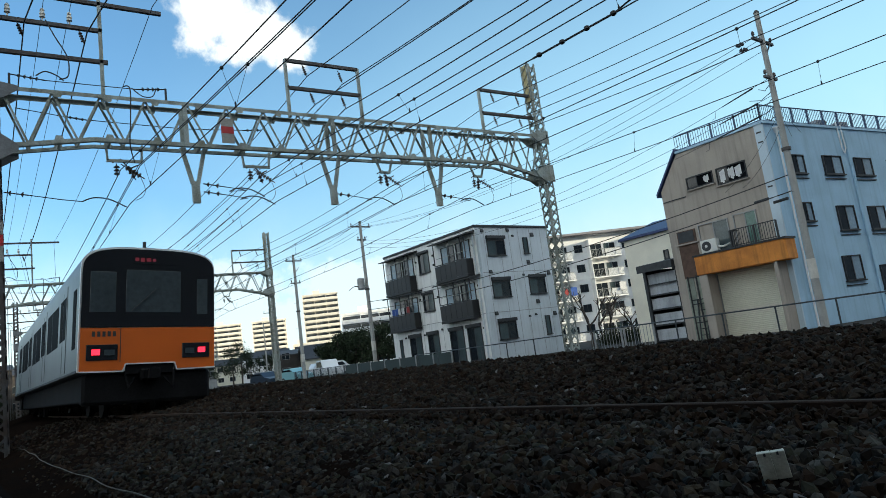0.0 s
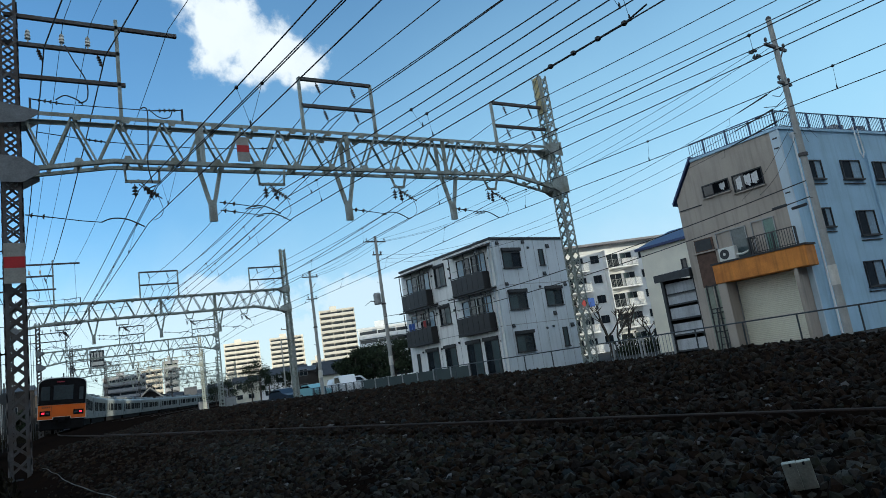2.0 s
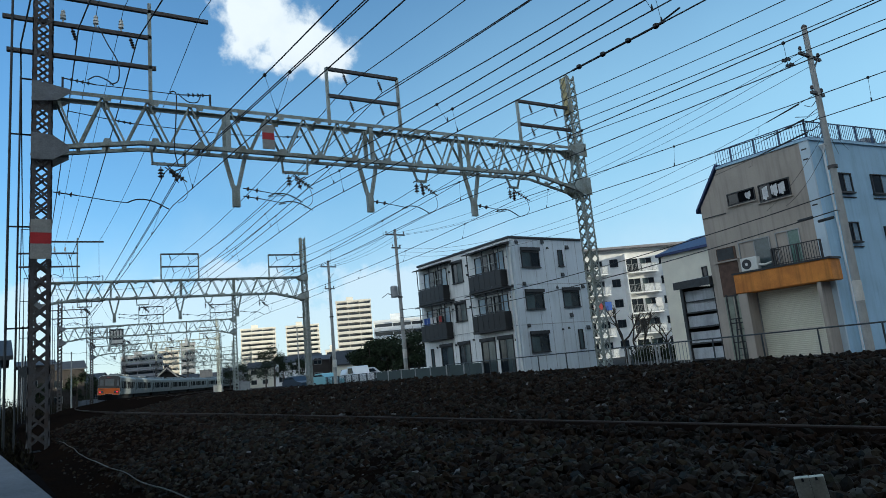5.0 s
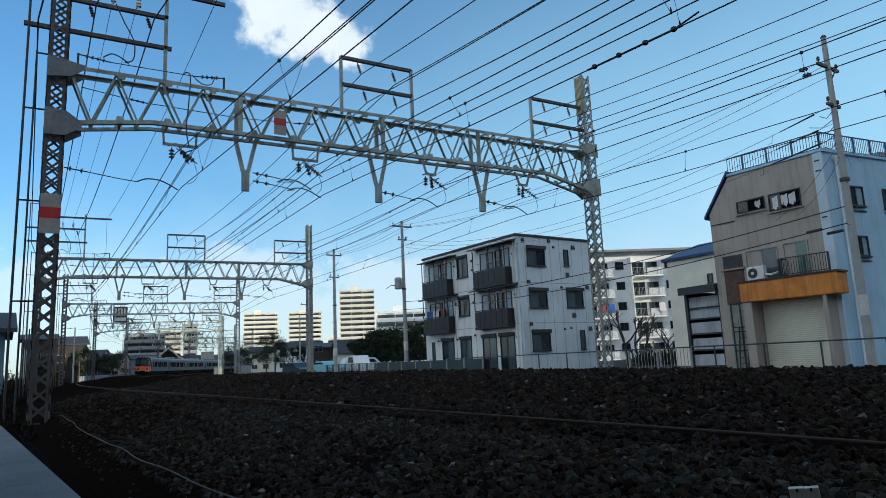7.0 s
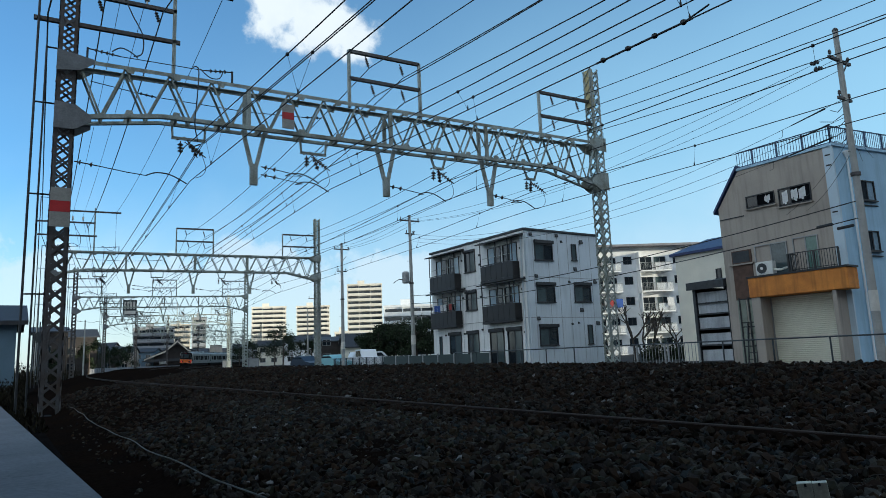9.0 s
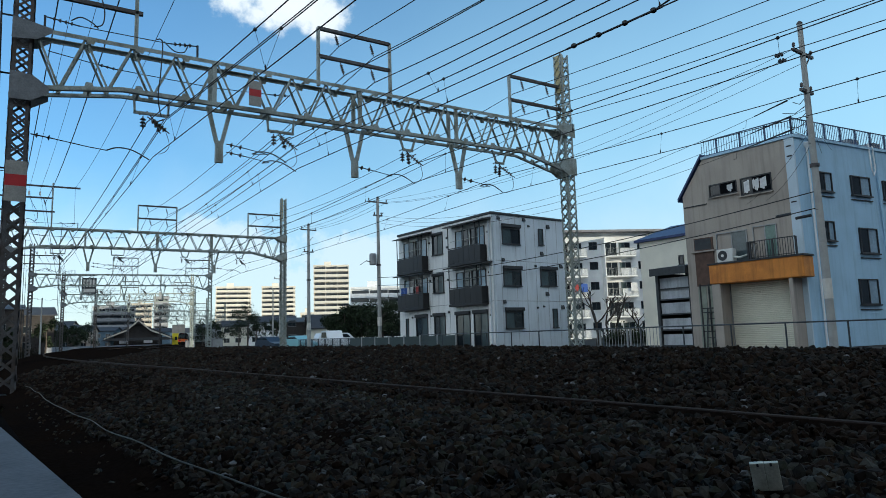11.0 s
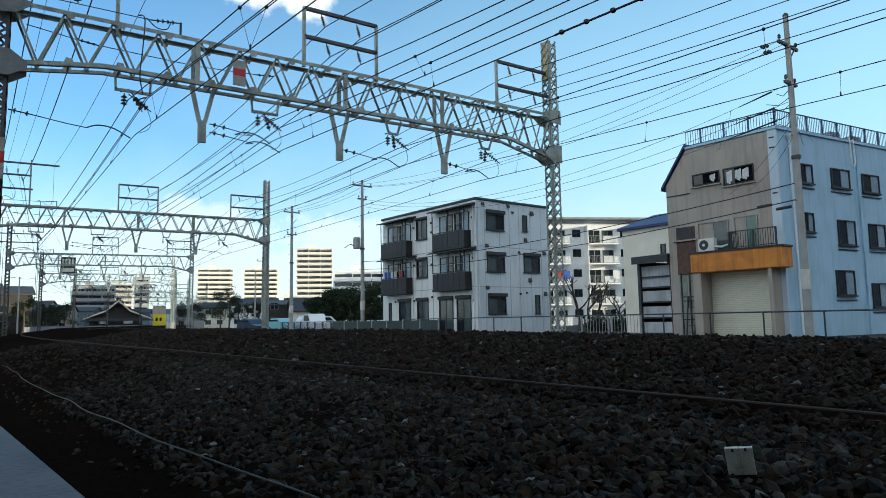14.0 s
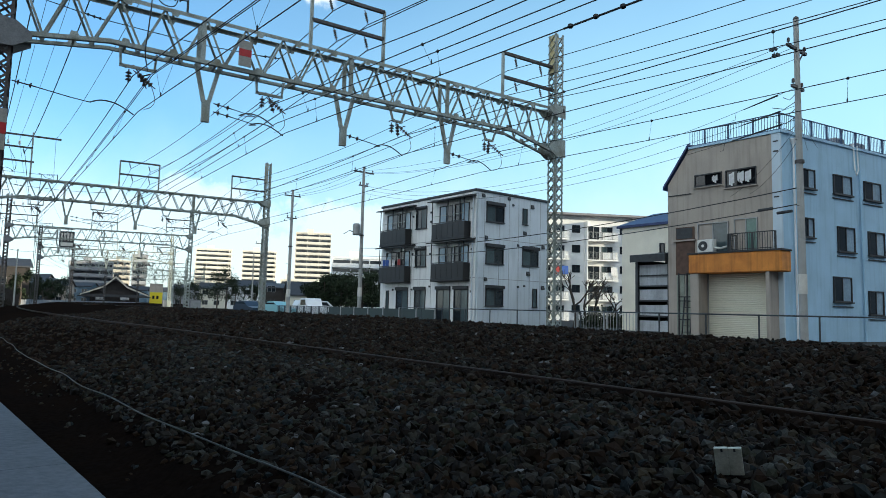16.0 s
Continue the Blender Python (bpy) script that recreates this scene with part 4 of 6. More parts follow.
for x0, x1, z0, z1 in ((30.21, 31.87, 6.6, 7.76), (33.73, 34.19, 6.71, 7.89), (30.2, 31.85, 3.68, 4.82), (33.76, 35.38, 3.74, 4.9), (30.24, 31.88, 0.76, 1.95), (34.82, 35.28, 0.75, 2.11)):
    wide = x1 - x0 > 1
    w = window(apt, "y", x0, x1, z0, z1, AY - 0.03, pane_mat=GLASS_CURTAIN, leaves=2 if wide else 1)
    if wide:
        part("shutter_box", Solid().box(x0 - 0.06, x1 + 0.06, AY - 0.2, AY - 0.03, z1, z1 + 0.24, 0.02), FRAME_DARK, w)
        part("shutter_slat", Solid().box(x0 + 0.05, x1 - 0.05, AY - 0.1, AY - 0.085, z1 - 0.12, z1), FRAME_DARK, w)
for x, z, r in ((29.91, 8.37, 0.12), (32.34, 8.43, 0.12), (32.77, 8.01, 0.08), (34.73, 8.1, 0.15), (33.98, 6.08, 0.14), (30.22, 5.47, 0.12), (33.3, 5.15, 0.08), (35.89, 5.21, 0.14), (34.35, 3.17, 0.15), (30.21, 2.58, 0.12), (33.33, 2.18, 0.07), (33.96, 2.26, 0.07), (35.89, 2.2, 0.15)):
    part("vent_hood", Solid().prism([(AY - 0.003, z - r), (AY - 0.1, z - r), (AY - 0.1, z - r * 0.2), (AY - 0.04, z + r), (AY - 0.003, z + r)], "x", x - r, x + r), FRAME_DARK, apt)
for y, z in ((38.6, 7.6), (38.6, 6.9), (40.85, 7.5), (33.9, 7.4), (33.9, 4.6), (40.85, 4.6), (38.6, 4.5), (38.6, 2.1), (40.85, 1.9), (33.9, 1.7), (43.4, 1.9)):
    part("vent_cap", Solid().box(AX - 0.16, AX - 0.045, y - 0.07, y + 0.07, z - 0.07, z + 0.07, 0.02), FRAME_DARK, apt)
# balconies of the front: outer bay, then the bay at the corner
BX = AX - 0.65
for y0, y1 in ((41.1, 44.65), (34.13, 37.78)):
    for z0, z1, top in ((5.4, 6.6, 8.16), (2.52, 3.74, 5.14)):
        bal = part("balcony", Solid().box(BX - 0.03, AX - 0.045, y0 - 0.03, y1 + 0.03, z0 - 0.1, z0 + 0.08, 0.02), BROWN, apt, "dark brown panelled balcony")
        for k in range(6):
            a, b = y0 + (y1 - y0) * k / 6 + 0.012, y0 + (y1 - y0) * (k + 1) / 6 - 0.012
            part("panel", Solid().box(BX, BX + 0.04, a, b, z0 + 0.1, z1 - 0.06), BROWN, bal)
        for y in (y0, y1 - 0.04):
            part("side_panel", Solid().box(BX + 0.045, AX - 0.05, y, y + 0.04, z0 + 0.1, z1 - 0.06), BROWN, bal)
        part("handrail", Solid().bar((BX + 0.02, y0, z1), (BX + 0.02, y1, z1), 0.06, 0.06), FRAME_DARK, bal)
        for y in (y0 + 0.03, y0 + 0.5, (y0 + y1) / 2, y1 - 0.03):
            part("post", Solid().bar((BX + 0.02, y, z1), (BX + 0.02, y, top), 0.055), FRAME_DARK, bal)
        part("canopy", Solid().prism([(BX - 0.22, top), (BX - 0.22, top + 0.07), (AX - 0.045, top + 0.24), (AX - 0.045, top + 0.1)], "y", y0 - 0.55, y1 + 0.35), BROWN, bal, "dark sloping balcony canopy")
        h = (y1 - y0)
        window(apt, "x", y0 + 0.15, y0 + h * 0.47, z0 + 0.15, top - 0.25, AX - 0.06, FRAME_DARK, PALE_PANE, name="balcony_door")
        window(apt, "x", y0 + h * 0.53, y1 - 0.2, z0 + 0.15, top - 0.25, AX - 0.06, FRAME_DARK, GLASS, name="balcony_door", second=PALE_PANE)
        part("drying_pole", Solid().bar((AX - 0.4, y0, z1 + 0.55), (AX - 0.4, y1, z1 + 0.55), 0.03), GALV, bal)
for z0, z1 in ((6.5, 7.98), (3.61, 4.88)):
    w = window(apt, "x", 39.15, 40.5, z0, z1, AX - 0.06, FRAME_DARK, GLASS_CURTAIN)
    part("shutter_box", Solid().box(AX - 0.2, AX - 0.07, 39.1, 40.55, z1, z1 + 0.2, 0.02), FRAME_DARK, w)
for y0, y1 in ((43.99, 44.37), (41.34, 42.92), (39.11, 40.49), (36.19, 37.77), (34.23, 35.76)):
    w = window(apt, "x", y0, y1, -0.4, 1.85, AX - 0.06, FRAME_DARK, GLASS_CURTAIN, 2 if y1 - y0 > 1 else 1, name="ground_window")
    if y1 - y0 > 1:
        part("shutter_box", Solid().box(AX - 0.22, AX - 0.07, y0 - 0.05, y1 + 0.05, 1.85, 2.1, 0.02), FRAME_DARK, w)
for y, mat, label in ((44.3, CLOTH_BLUE, "blue shirt drying on a balcony pole"), (43.85, CLOTH_BLUE, "blue towel drying on a balcony pole"), (43.4, CLOTH_WHITE, "white shirt drying on a balcony pole"), (42.95, CLOTH_WHITE, "white towel drying on a balcony pole"), (42.2, CLOTH_RED, "red cloth drying on a balcony pole")):
    so = Solid()
    for k in range(4):
        so.box(28.885 + 0.015 * (k % 2), 28.915 + 0.015 * (k % 2), y - 0.2 + 0.1 * k, y - 0.1 + 0.1 * k, 3.5 + 0.04 * (k % 3), 4.28)
    lone("laundry", so, mat, label, "laundry", "laundry on the balcony")

# corner house: tan front with a garage shutter, pale blue side
HX, HY0, HY1 = 29.3, 13.2, 18.8
house = thing("corner_house", pose(0, 0, 0), "three-storey house with tan front, pale blue side and garage shutter", "house")
SIDE = Vector((8.4, -1.4, 0)).normalized()
HD = 14.0
far0, far1 = Vector((HX, HY0, 0)) + SIDE * HD, Vector((HX + HD, HY1, 0))
prof = [(HX, HY0), (far0.x, far0.y), (far1.x, far1.y), (HX, HY1)]
part("lower_storey", Solid().prism(prof, "z", GZ, 6.95), BLUE, house, "pale blue rendered wall")
cut = 17.6
so = Solid()
a = [(HX, HY0, 6.95), (far0.x, far0.y, 6.95), (far1.x, far1.y, 6.95), (HX, HY1, 6.95), (HX, HY0, 8.6), (far0.x, far0.y, 8.6), (far1.x, cut, 8.6), (HX, cut, 8.6)]
so.add(a, [(0, 1, 5, 4), (1, 2, 6, 5), (2, 3, 7, 6), (3, 0, 4, 7), (4, 5, 6, 7), (3, 2, 1, 0)])
part("upper_storey", so, BLUE, house, "pale blue rendered wall")
part("front_wall", Solid().prism([(HY0 + 0.38, GZ), (HY0 + 0.38, 8.58), (cut, 8.58), (HY1, 6.95), (HY1, GZ)], "x", HX - 0.09, HX - 0.003), TAN, house, "tan rendered front wall")
part("corner_strip", Solid().box(HX - 0.11, HX - 0.003, HY0 - 0.02, HY0 + 0.375, GZ, 8.6), CORNER_PALE, house)
so = Solid().prism([(HX - 0.15, HY0 - 0.06), (far0.x, far0.y - 0.06), (far1.x, cut + 0.02), (HX - 0.15, cut + 0.02)], "z", 8.6, 8.72)
part("parapet", so, BLUE, house)
part("slope_roof", Solid().prism([(cut, 8.72), (HY1 + 0.22, 6.72), (HY1 + 0.22, 6.88), (cut, 8.88)], "x", HX - 0.2, HX + HD - 0.2), ROOF_BLUE, house, "blue sheet roof slope")
railing(house, (HX, HY0 + 0.05, 0), (HX, cut, 0), 8.72, 9.5, BLUEPAINT, 0.13, "roof_railing")
p0, p1 = Vector((HX, HY0 + 0.05, 0)), Vector((far0.x, far0.y + 0.05, 0))
railing(house, p0, p1, 8.72, 9.5, BLUEPAINT, 0.13, "roof_railing")
for y0, y1, z0, cloths in ((15.95, 17.27, 6.7, ((16.12, 0.22, 0.3), (16.3, 0.1, 0.22))), (14.31, 15.69, 6.48, ((15.3, 0.26, 0.55), (14.85, 0.2, 0.5), (14.5, 0.3, 0.48), (15.05, 0.1, 0.4)))):
    w = part("upper_window", Solid().box(HX - 0.14, HX - 0.092, y0 - 0.04, y1 + 0.04, z0 - 0.05, z0).box(HX - 0.14, HX - 0.092, y0 - 0.04, y1 + 0.04, 7.2, 7.25).box(HX - 0.14, HX - 0.092, y0 - 0.04, y0, z0, 7.2).box(HX - 0.14, HX - 0.092, y1, y1 + 0.04, z0, 7.2), FRAME_DARK, house, "dark open window with cloths hung inside")
    part("dark_opening", Solid().box(HX - 0.096, HX - 0.092, y0, y1, z0, 7.2), TRAIN_WINDOW, w)
    part("pane", Solid().box(HX - 0.115, HX - 0.105, y1 - 0.5, y1 - 0.03, z0 + 0.02, 7.18), GLASS, w)
    part("sash_bar", Solid().box(HX - 0.125, HX - 0.1, y1 - 0.53, y1 - 0.5, z0, 7.2), FRAME_DARK, w)
    for y, wd, drop in cloths:
        fold = Solid()
        for k in range(3):
            fold.box(HX - 0.122 + 0.006 * (k % 2), HX - 0.117 + 0.006 * (k % 2), y + wd * k / 3, y + wd * (k + 1) / 3, 7.15 - drop - 0.05 * ((k * 2) % 3), 7.12 - 0.03 * k)
        part("curtain", fold, CLOTH_WHITE, w)
    part("sill", Solid().box(HX - 0.2, HX - 0.09, y0 - 0.1, y1 + 0.1, z0 - 0.12, z0 - 0.07), TAN, w)
for z in (7.75, 8.2, 5.7):
    part("wall_slot", Solid().box(HX - 0.125, HX - 0.111, HY0 + 0.08, HY0 + 0.3, z, z + 0.06), FRAME_DARK, house)
part("trim", Solid().box(HX - 0.12, HX - 0.09, 17.5, 18.76, 6.35, 6.4), FRAME_DARK, house)
# first floor behind the balcony
window(house, "x", 15.62, 17.17, 3.3, 4.85, HX - 0.1, FRAME_LIGHT, GLASS_CURTAIN)
window(house, "x", 14.25, 15.35, 3.1, 4.92, HX - 0.1, FRAME_LIGHT, TEAL_GLASS, name="balcony_door")
d = part("side_door", Solid().box(HX - 0.13, HX - 0.095, 17.35, 18.35, 2.4, 4.75), WOOD, house, "dark red-brown wooden entrance")
part("lintel", Solid().box(HX - 0.22, HX - 0.1, 17.25, 18.5, 4.05, 4.12), TAN, d)
part("upper_panel", Solid().box(HX - 0.15, HX - 0.131, 17.45, 18.3, 4.18, 4.7), DARKSTEEL, d)
bal = part("balcony", Solid().box(HX - 1.0, HX - 0.095, 12.85, 17.15, 2.4, 3.28, 0.03), ORANGE_WALL, house, "orange painted balcony front")
part("coping", Solid().box(HX - 1.04, HX - 0.095, 12.8, 17.2, 3.285, 3.36), FRAME_DARK, bal)
railing(bal, (HX - 0.95, 13.1, 0), (HX - 0.95, 15.2, 0), 3.36, 4.13, FRAME_DARK, 0.11)
railing(bal, (HX - 0.95, 15.2, 0), (HX - 0.2, 15.2, 0), 3.36, 4.13, FRAME_DARK, 0.11)
shut = part("garage_shutter", Solid().box(HX - 0.085, HX - 0.08, 13.65, 16.65, GZ, 2.4), CREAM, house, "closed cream roller shutter")
so = Solid()
for k in range(36):
    z = GZ + 0.02 + k * 0.083
    so.prism([(HX - 0.092, z), (HX - 0.107, z + 0.02), (HX - 0.107, z + 0.055), (HX - 0.092, z + 0.078)], "y", 13.66, 16.64)
part("slats", so, CREAM, shut)
for y in (13.55, 16.65):
    part("shutter_guide", Solid().box(HX - 0.16, HX - 0.09, y, y + 0.1, GZ, 2.4), FRAME_LIGHT, house)
for y0, y1 in ((16.68, 17.1), (13.4, 13.56)):
    part("garage_pier", Solid().box(HX - 0.93, HX - 0.095, y0, y1, GZ, 2.39), TAN, house)
so = Solid()
for y in (17.3, 17.75, 18.2):
    so.box(HX - 0.16, HX - 0.1, y - 0.03, y + 0.03, GZ, 2.5)
for z in (0.2, 1.1, 1.3, 2.4):
    so.box(HX - 0.15, HX - 0.1, 17.3, 18.2, z, z + 0.05)
part("entrance_lattice", so, FRAME_DARK, house)
for y in (17.4, 17.9):
    part("door_panel", Solid().box(HX - 0.12, HX - 0.095, y, y + 0.42, GZ, 2.4), SAGE, house)
# side windows in the turned wall, built in the wall's own directions
side_m = Matrix.Translation((HX, HY0, 0)) @ Matrix.Rotation(math.atan2(SIDE.y, SIDE.x), 4, "Z")
for x0, x1, z0, z1 in ((1.36, 2.35, 6.29, 7.18), (3.8, 5.27, 6.28, 7.2), (6.32, 7.78, 6.24, 7.15), (1.36, 2.18, 4.06, 4.94), (4.01, 5.39, 3.57, 4.75), (6.54, 7.95, 3.54, 4.7), (3.57, 5.0, 1.22, 2.38), (6.41, 7.68, 0.65, 1.81), (9.2, 10.5, 6.2, 7.1), (9.4, 10.7, 3.5, 4.6)):
    # every second pane carries reflected sky as a pale blue colour
    window(house, "y", x0, x1, z0, z1, -0.03, FRAME_DARK, GLASS, turn=side_m, second=PALE_PANE)
    part("drip_line", Solid().box(x0 - 0.05, x1 + 0.1, -0.06, -0.003, z0 - 0.24, z0 - 0.2).moved(side_m), FRAME_DARK, house)
so = Solid()
so.tube([(5.95, -0.08, 8.5), (5.95, -0.08, 3.3), (6.0, -0.08, 3.2), (6.0, -0.08, GZ)], 0.05, 8)
part("downpipe", so.moved(side_m), BLUE, house)
part("downpipe", Solid().tube([(0.75, -0.08, 8.3), (0.75, -0.08, GZ)], 0.045, 8).moved(side_m), WHITE, house)
part("downpipe_funnel", Solid().lathe(0.75, -0.08, 8.15, [(0.05, 0), (0.16, 0.22), (0.16, 0.27)]).moved(side_m), WHITE, house)
for x in (4.6, 6.4):
    part("roof_unit", Solid().box(x, x + 0.8, 0.3, 0.7, 8.73, 9.15, 0.03).moved(side_m), FRAME_LIGHT, house)
part("hose", Solid().tube([(5.5, -0.05, 8.9), (5.5, -0.09, 7.6), (5.65, -0.09, 7.35), (5.8, -0.09, 7.6), (5.8, -0.05, 8.8)], 0.035, 6).moved(side_m), WHITE, house)
# ladder leaning at the side entrance
ladder = thing("ladder", pose(HX - 0.45, 17.45, GZ, 0, 8, 0), "dark metal ladder leaning at the side entrance", "ladder")
for y in (0, 0.42):
    part("stile", Solid().box(-0.03, 0.03, y - 0.02, y + 0.02, 0, 1.95), DARKSTEEL, ladder)
for k in range(6):
    part("rung", Solid().tube([(0, 0.02, 0.25 + 0.3 * k), (0, 0.4, 0.25 + 0.3 * k)], 0.018, 6), DARKSTEEL, ladder)
# outdoor air conditioner on the balcony edge
ac = thing("air_conditioner", pose(28.55, 16.35, 3.37), "white outdoor air conditioner unit on the balcony edge", "air conditioner")
part("casing", Solid().box(-0.16, 0.16, -0.4, 0.4, 0, 0.6, 0.03), PLASTIC, ac)
part("fan_grille", Solid().tube([(-0.165, 0.1, 0.3), (-0.175, 0.1, 0.3)], 0.23, 18), DARKSTEEL, ac)
part("hub", Solid().tube([(-0.176, 0.1, 0.3), (-0.19, 0.1, 0.3)], 0.07, 12), PLASTIC, ac)
part("pipe", Solid().tube([(-0.05, -0.42, 0.2), (-0.05, -0.7, 0.15), (0.2, -0.9, 0.25), (0.5, -0.9, 0.4)], 0.05, 8), PLASTIC, ac)

# white annexe with a blue roof, and the lean-to in front of it
annex = thing("white_annexe", pose(0, 0, 0), "cream two-storey annexe with a blue metal roof", "building")
part("wall", Solid().box(36, 44, 20.0, 26.6, GZ, 6.05), ANNEX_CREAM, annex, "cream wall")
part("roof", Solid().prism([(35.75, 6.05), (35.75, 6.2), (40, 7.5), (44.2, 6.2), (44.2, 6.05)], "y", 19.8, 26.85), ROOF_BLUE, annex)
window(annex, "x", 23.4, 23.75, 4.3, 4.9, 35.97, FRAME_DARK, GLASS, 1)
lean = thing("storage_lean_to", pose(0, 0, 0), "dark steel-framed open lean-to with white shelves", "shed")
for y in (18.95, 20.8):
    for x in (29.35, 32.0):
        part("post", Solid().box(x, x + 0.1, y - 0.1, y, GZ, 3.3), DARKSTEEL, lean)
part("roof", Solid().prism([(29.0, 3.12), (29.0, 3.5), (32.4, 3.9), (32.4, 3.6)], "y", 18.85, 20.95), DARKSTEEL, lean)
part("end_panel", Solid().box(29.36, 32.0, 20.8, 20.86, GZ, 3.3), DARKSTEEL, lean)
part("back_panel", Solid().box(32.0, 32.04, 18.9, 20.8, GZ, 3.5), DARKSTEEL, lean)
for z in (-0.5, 0.3, 1.1, 1.85, 2.4):
    part("shelf", Solid().box(29.4, 32.0, 18.95, 20.7, z, z + 0.07), DARKSTEEL, lean)
    part("stored_panel", Solid().box(29.5, 29.53, 19.02, 20.7, z + 0.08, z + (0.62 if z < 2.3 else 0.6)), STORED, lean)

# five-storey slab block behind
slab = thing("slab_block", pose(72.1, 61.1, 0, 0, 0, -30), "five-storey white apartment slab with balconies", "building")
W = 26.0
part("wall", Solid().box(-8, W, 0.9, 10, GZ, 14.3), WHITE, slab)
part("roof", Solid().box(-8.3, W + 0.3, -0.3, 10.2, 14.3, 14.6), CONCRETE, slab)
for k in range(5):
    z = GZ + 2.85 * k
    for x in np.arange(-8, W, 7.2):
        x = float(x)
        b = part("balcony", Solid().box(x + 2.4, x + 6.9, -0.5, 0.9, z - 0.08, z + 0.08), WHITE, slab)
        railing(b, (x + 2.45, -0.45, 0), (x + 6.85, -0.45, 0), z + 0.08, z + 1.15, FRAME_LIGHT, 0.2, joined=True)
        part("parapet", Solid().box(x + 4.6, x + 6.85, -0.42, -0.36, z + 0.085, z + 1.1), WHITE, b)
        part("partition", Solid().box(x + 2.3, x + 2.4, -0.5, 0.9, z, z + 2.7), WHITE, slab)
        window(slab, "y", x + 2.8, x + 4.6, z + 0.15, z + 2.1, 0.87, FRAME_LIGHT, GLASS, sill=False)
        window(slab, "y", x + 4.9, x + 6.6, z + 0.15, z + 2.1, 0.87, FRAME_LIGHT, GLASS_CURTAIN, sill=False)
        window(slab, "y", x + 0.5, x + 1.7, z + 1.1, z + 2.2, 0.87, FRAME_DARK, GLASS, sill=False)
for x, z, mat, label in ((-3.5, 6.2, CLOTH_RED, "red bedding aired on a balcony rail"), (-2.2, 6.2, CLOTH_BLUE, "blue bedding aired on a balcony rail"), (5.0, 6.2, CLOTH_WHITE, "white bedding aired on a balcony rail")):
    m = slab.matrix_world
    so = Solid().box(x, x + 0.9, -0.56, -0.5, z - 0.4, z + 0.75, m=m)
    so.box(x + 0.05, x + 0.85, -0.52, -0.38, z + 0.7, z + 0.78, m=m)
    lone("laundry", so, mat, label, "laundry", "bedding on balconies")


# ---- fence and poles ----
fence = thing("railway_fence", pose(0, 0, 0), "steel pipe fence along the railway", "fence")
y = -4.6
while y < 33:
    part("post", Solid().tube([(22.8, y, GZ), (22.8, y, 0.5)], 0.03, 8), RAILPAINT, fence)
    y += 1.97
for z in (0.49,):
    part("rail", Solid().tube([(22.8, -4.6, z), (22.8, 33, z)], 0.026, 8), RAILPAINT, fence)
barfence = thing("bar_fence", pose(0, 0, 0), "dark steel fence of close upright bars", "fence")
for k in range(2):
    railing(barfence, (24.0, 17.0 + 1.7 * k, 0), (24.0, 18.7 + 1.7 * k, 0), GZ, 0.5, FRAME_LIGHT, 0.16, "bar_panel")
screen = thing("panel_fence", pose(0, 0, 0), "dark green panel fence before the apartment block", "fence")
for k in range(7):
    y = 33.2 + 2.0 * k
    part("post", Solid().box(25.6, 25.68, y, y + 0.08, GZ, 0.5), FRAME_LIGHT, screen)
    part("panel", Solid().box(25.62, 25.65, y + 0.1, y + 1.95, GZ + 0.05, 0.42), GREENFENCE, screen)
mesh_f = thing("mesh_fence", pose(0, 0, 0), "grey wire fence along the lane", "fence")
for k in range(14):
    railing(mesh_f, on_line(46.5 + 2 * k, 25.5), on_line(48.5 + 2 * k, 25.5), GZ, 0.45, RAILPAINT, 0.18, "fence_panel", True)
for y in np.arange(4, 60, 4.3):
    so = Solid().lathe(21.9, float(y), -0.66, [(0.14, 0), (0.15, 0.1), (0.1, 0.17), (0.04, 0.2)], 10)
    lone("marker_cap", so, SIGN_WHITE, "small white domed marker at the foot of the fence", "marker", "white markers")


def utility_pole(x, y, top, arms, label, r=0.17, gear=True):
    p = thing("utility_pole", pose(x, y, GZ), label, "utility pole", "utility poles")
    h = top - GZ
    part("shaft", Solid().tube([(0, 0, -0.4), (0, 0, h)], r, 12, r * 0.62), POLE, p)
    for z, wd in arms:
        arm = part("crossarm", Solid().box(-wd / 2, wd / 2, -0.05, 0.05, h - z - 0.05, h - z + 0.05), GALV_DARK, p)
        for k in range(3):
            xx = -wd / 2 + 0.1 + (wd - 0.2) * k / 2
            part("pin_insulator", Solid().lathe(xx, 0, h - z + 0.05, [(0.02, 0), (0.02, 0.06), (0.06, 0.08), (0.05, 0.14), (0.06, 0.16), (0.03, 0.22)], 8), PORCELAIN, arm)
    part("top_cap", Solid().lathe(0, 0, h - 0.02, [(r * 0.68, 0), (r * 0.72, 0.05), (r * 0.5, 0.1), (0.02, 0.14)], 10), GALV_DARK, p)
    for z in (h * 0.42, h * 0.62, h * 0.7):
        part("step_bolt", Solid().tube([(-r, 0, z), (-r - 0.16, 0, z)], 0.012, 5), GALV_DARK, p)
    if gear:
        part("brace", Solid().bar((0.45, -0.06, h - 1.15), (0, -0.06, h - 1.65), 0.04), GALV_DARK, p)
        part("clamp", Solid().tube([(0, 0, h * 0.55), (0, 0, h * 0.55 + 0.12)], r * 1.1, 10), GALV_DARK, p)
        part("band", Solid().tube([(0, 0, 1.9), (0, 0, 2.6)], r * 1.02, 12), SIGN_WHITE, p)
    return p


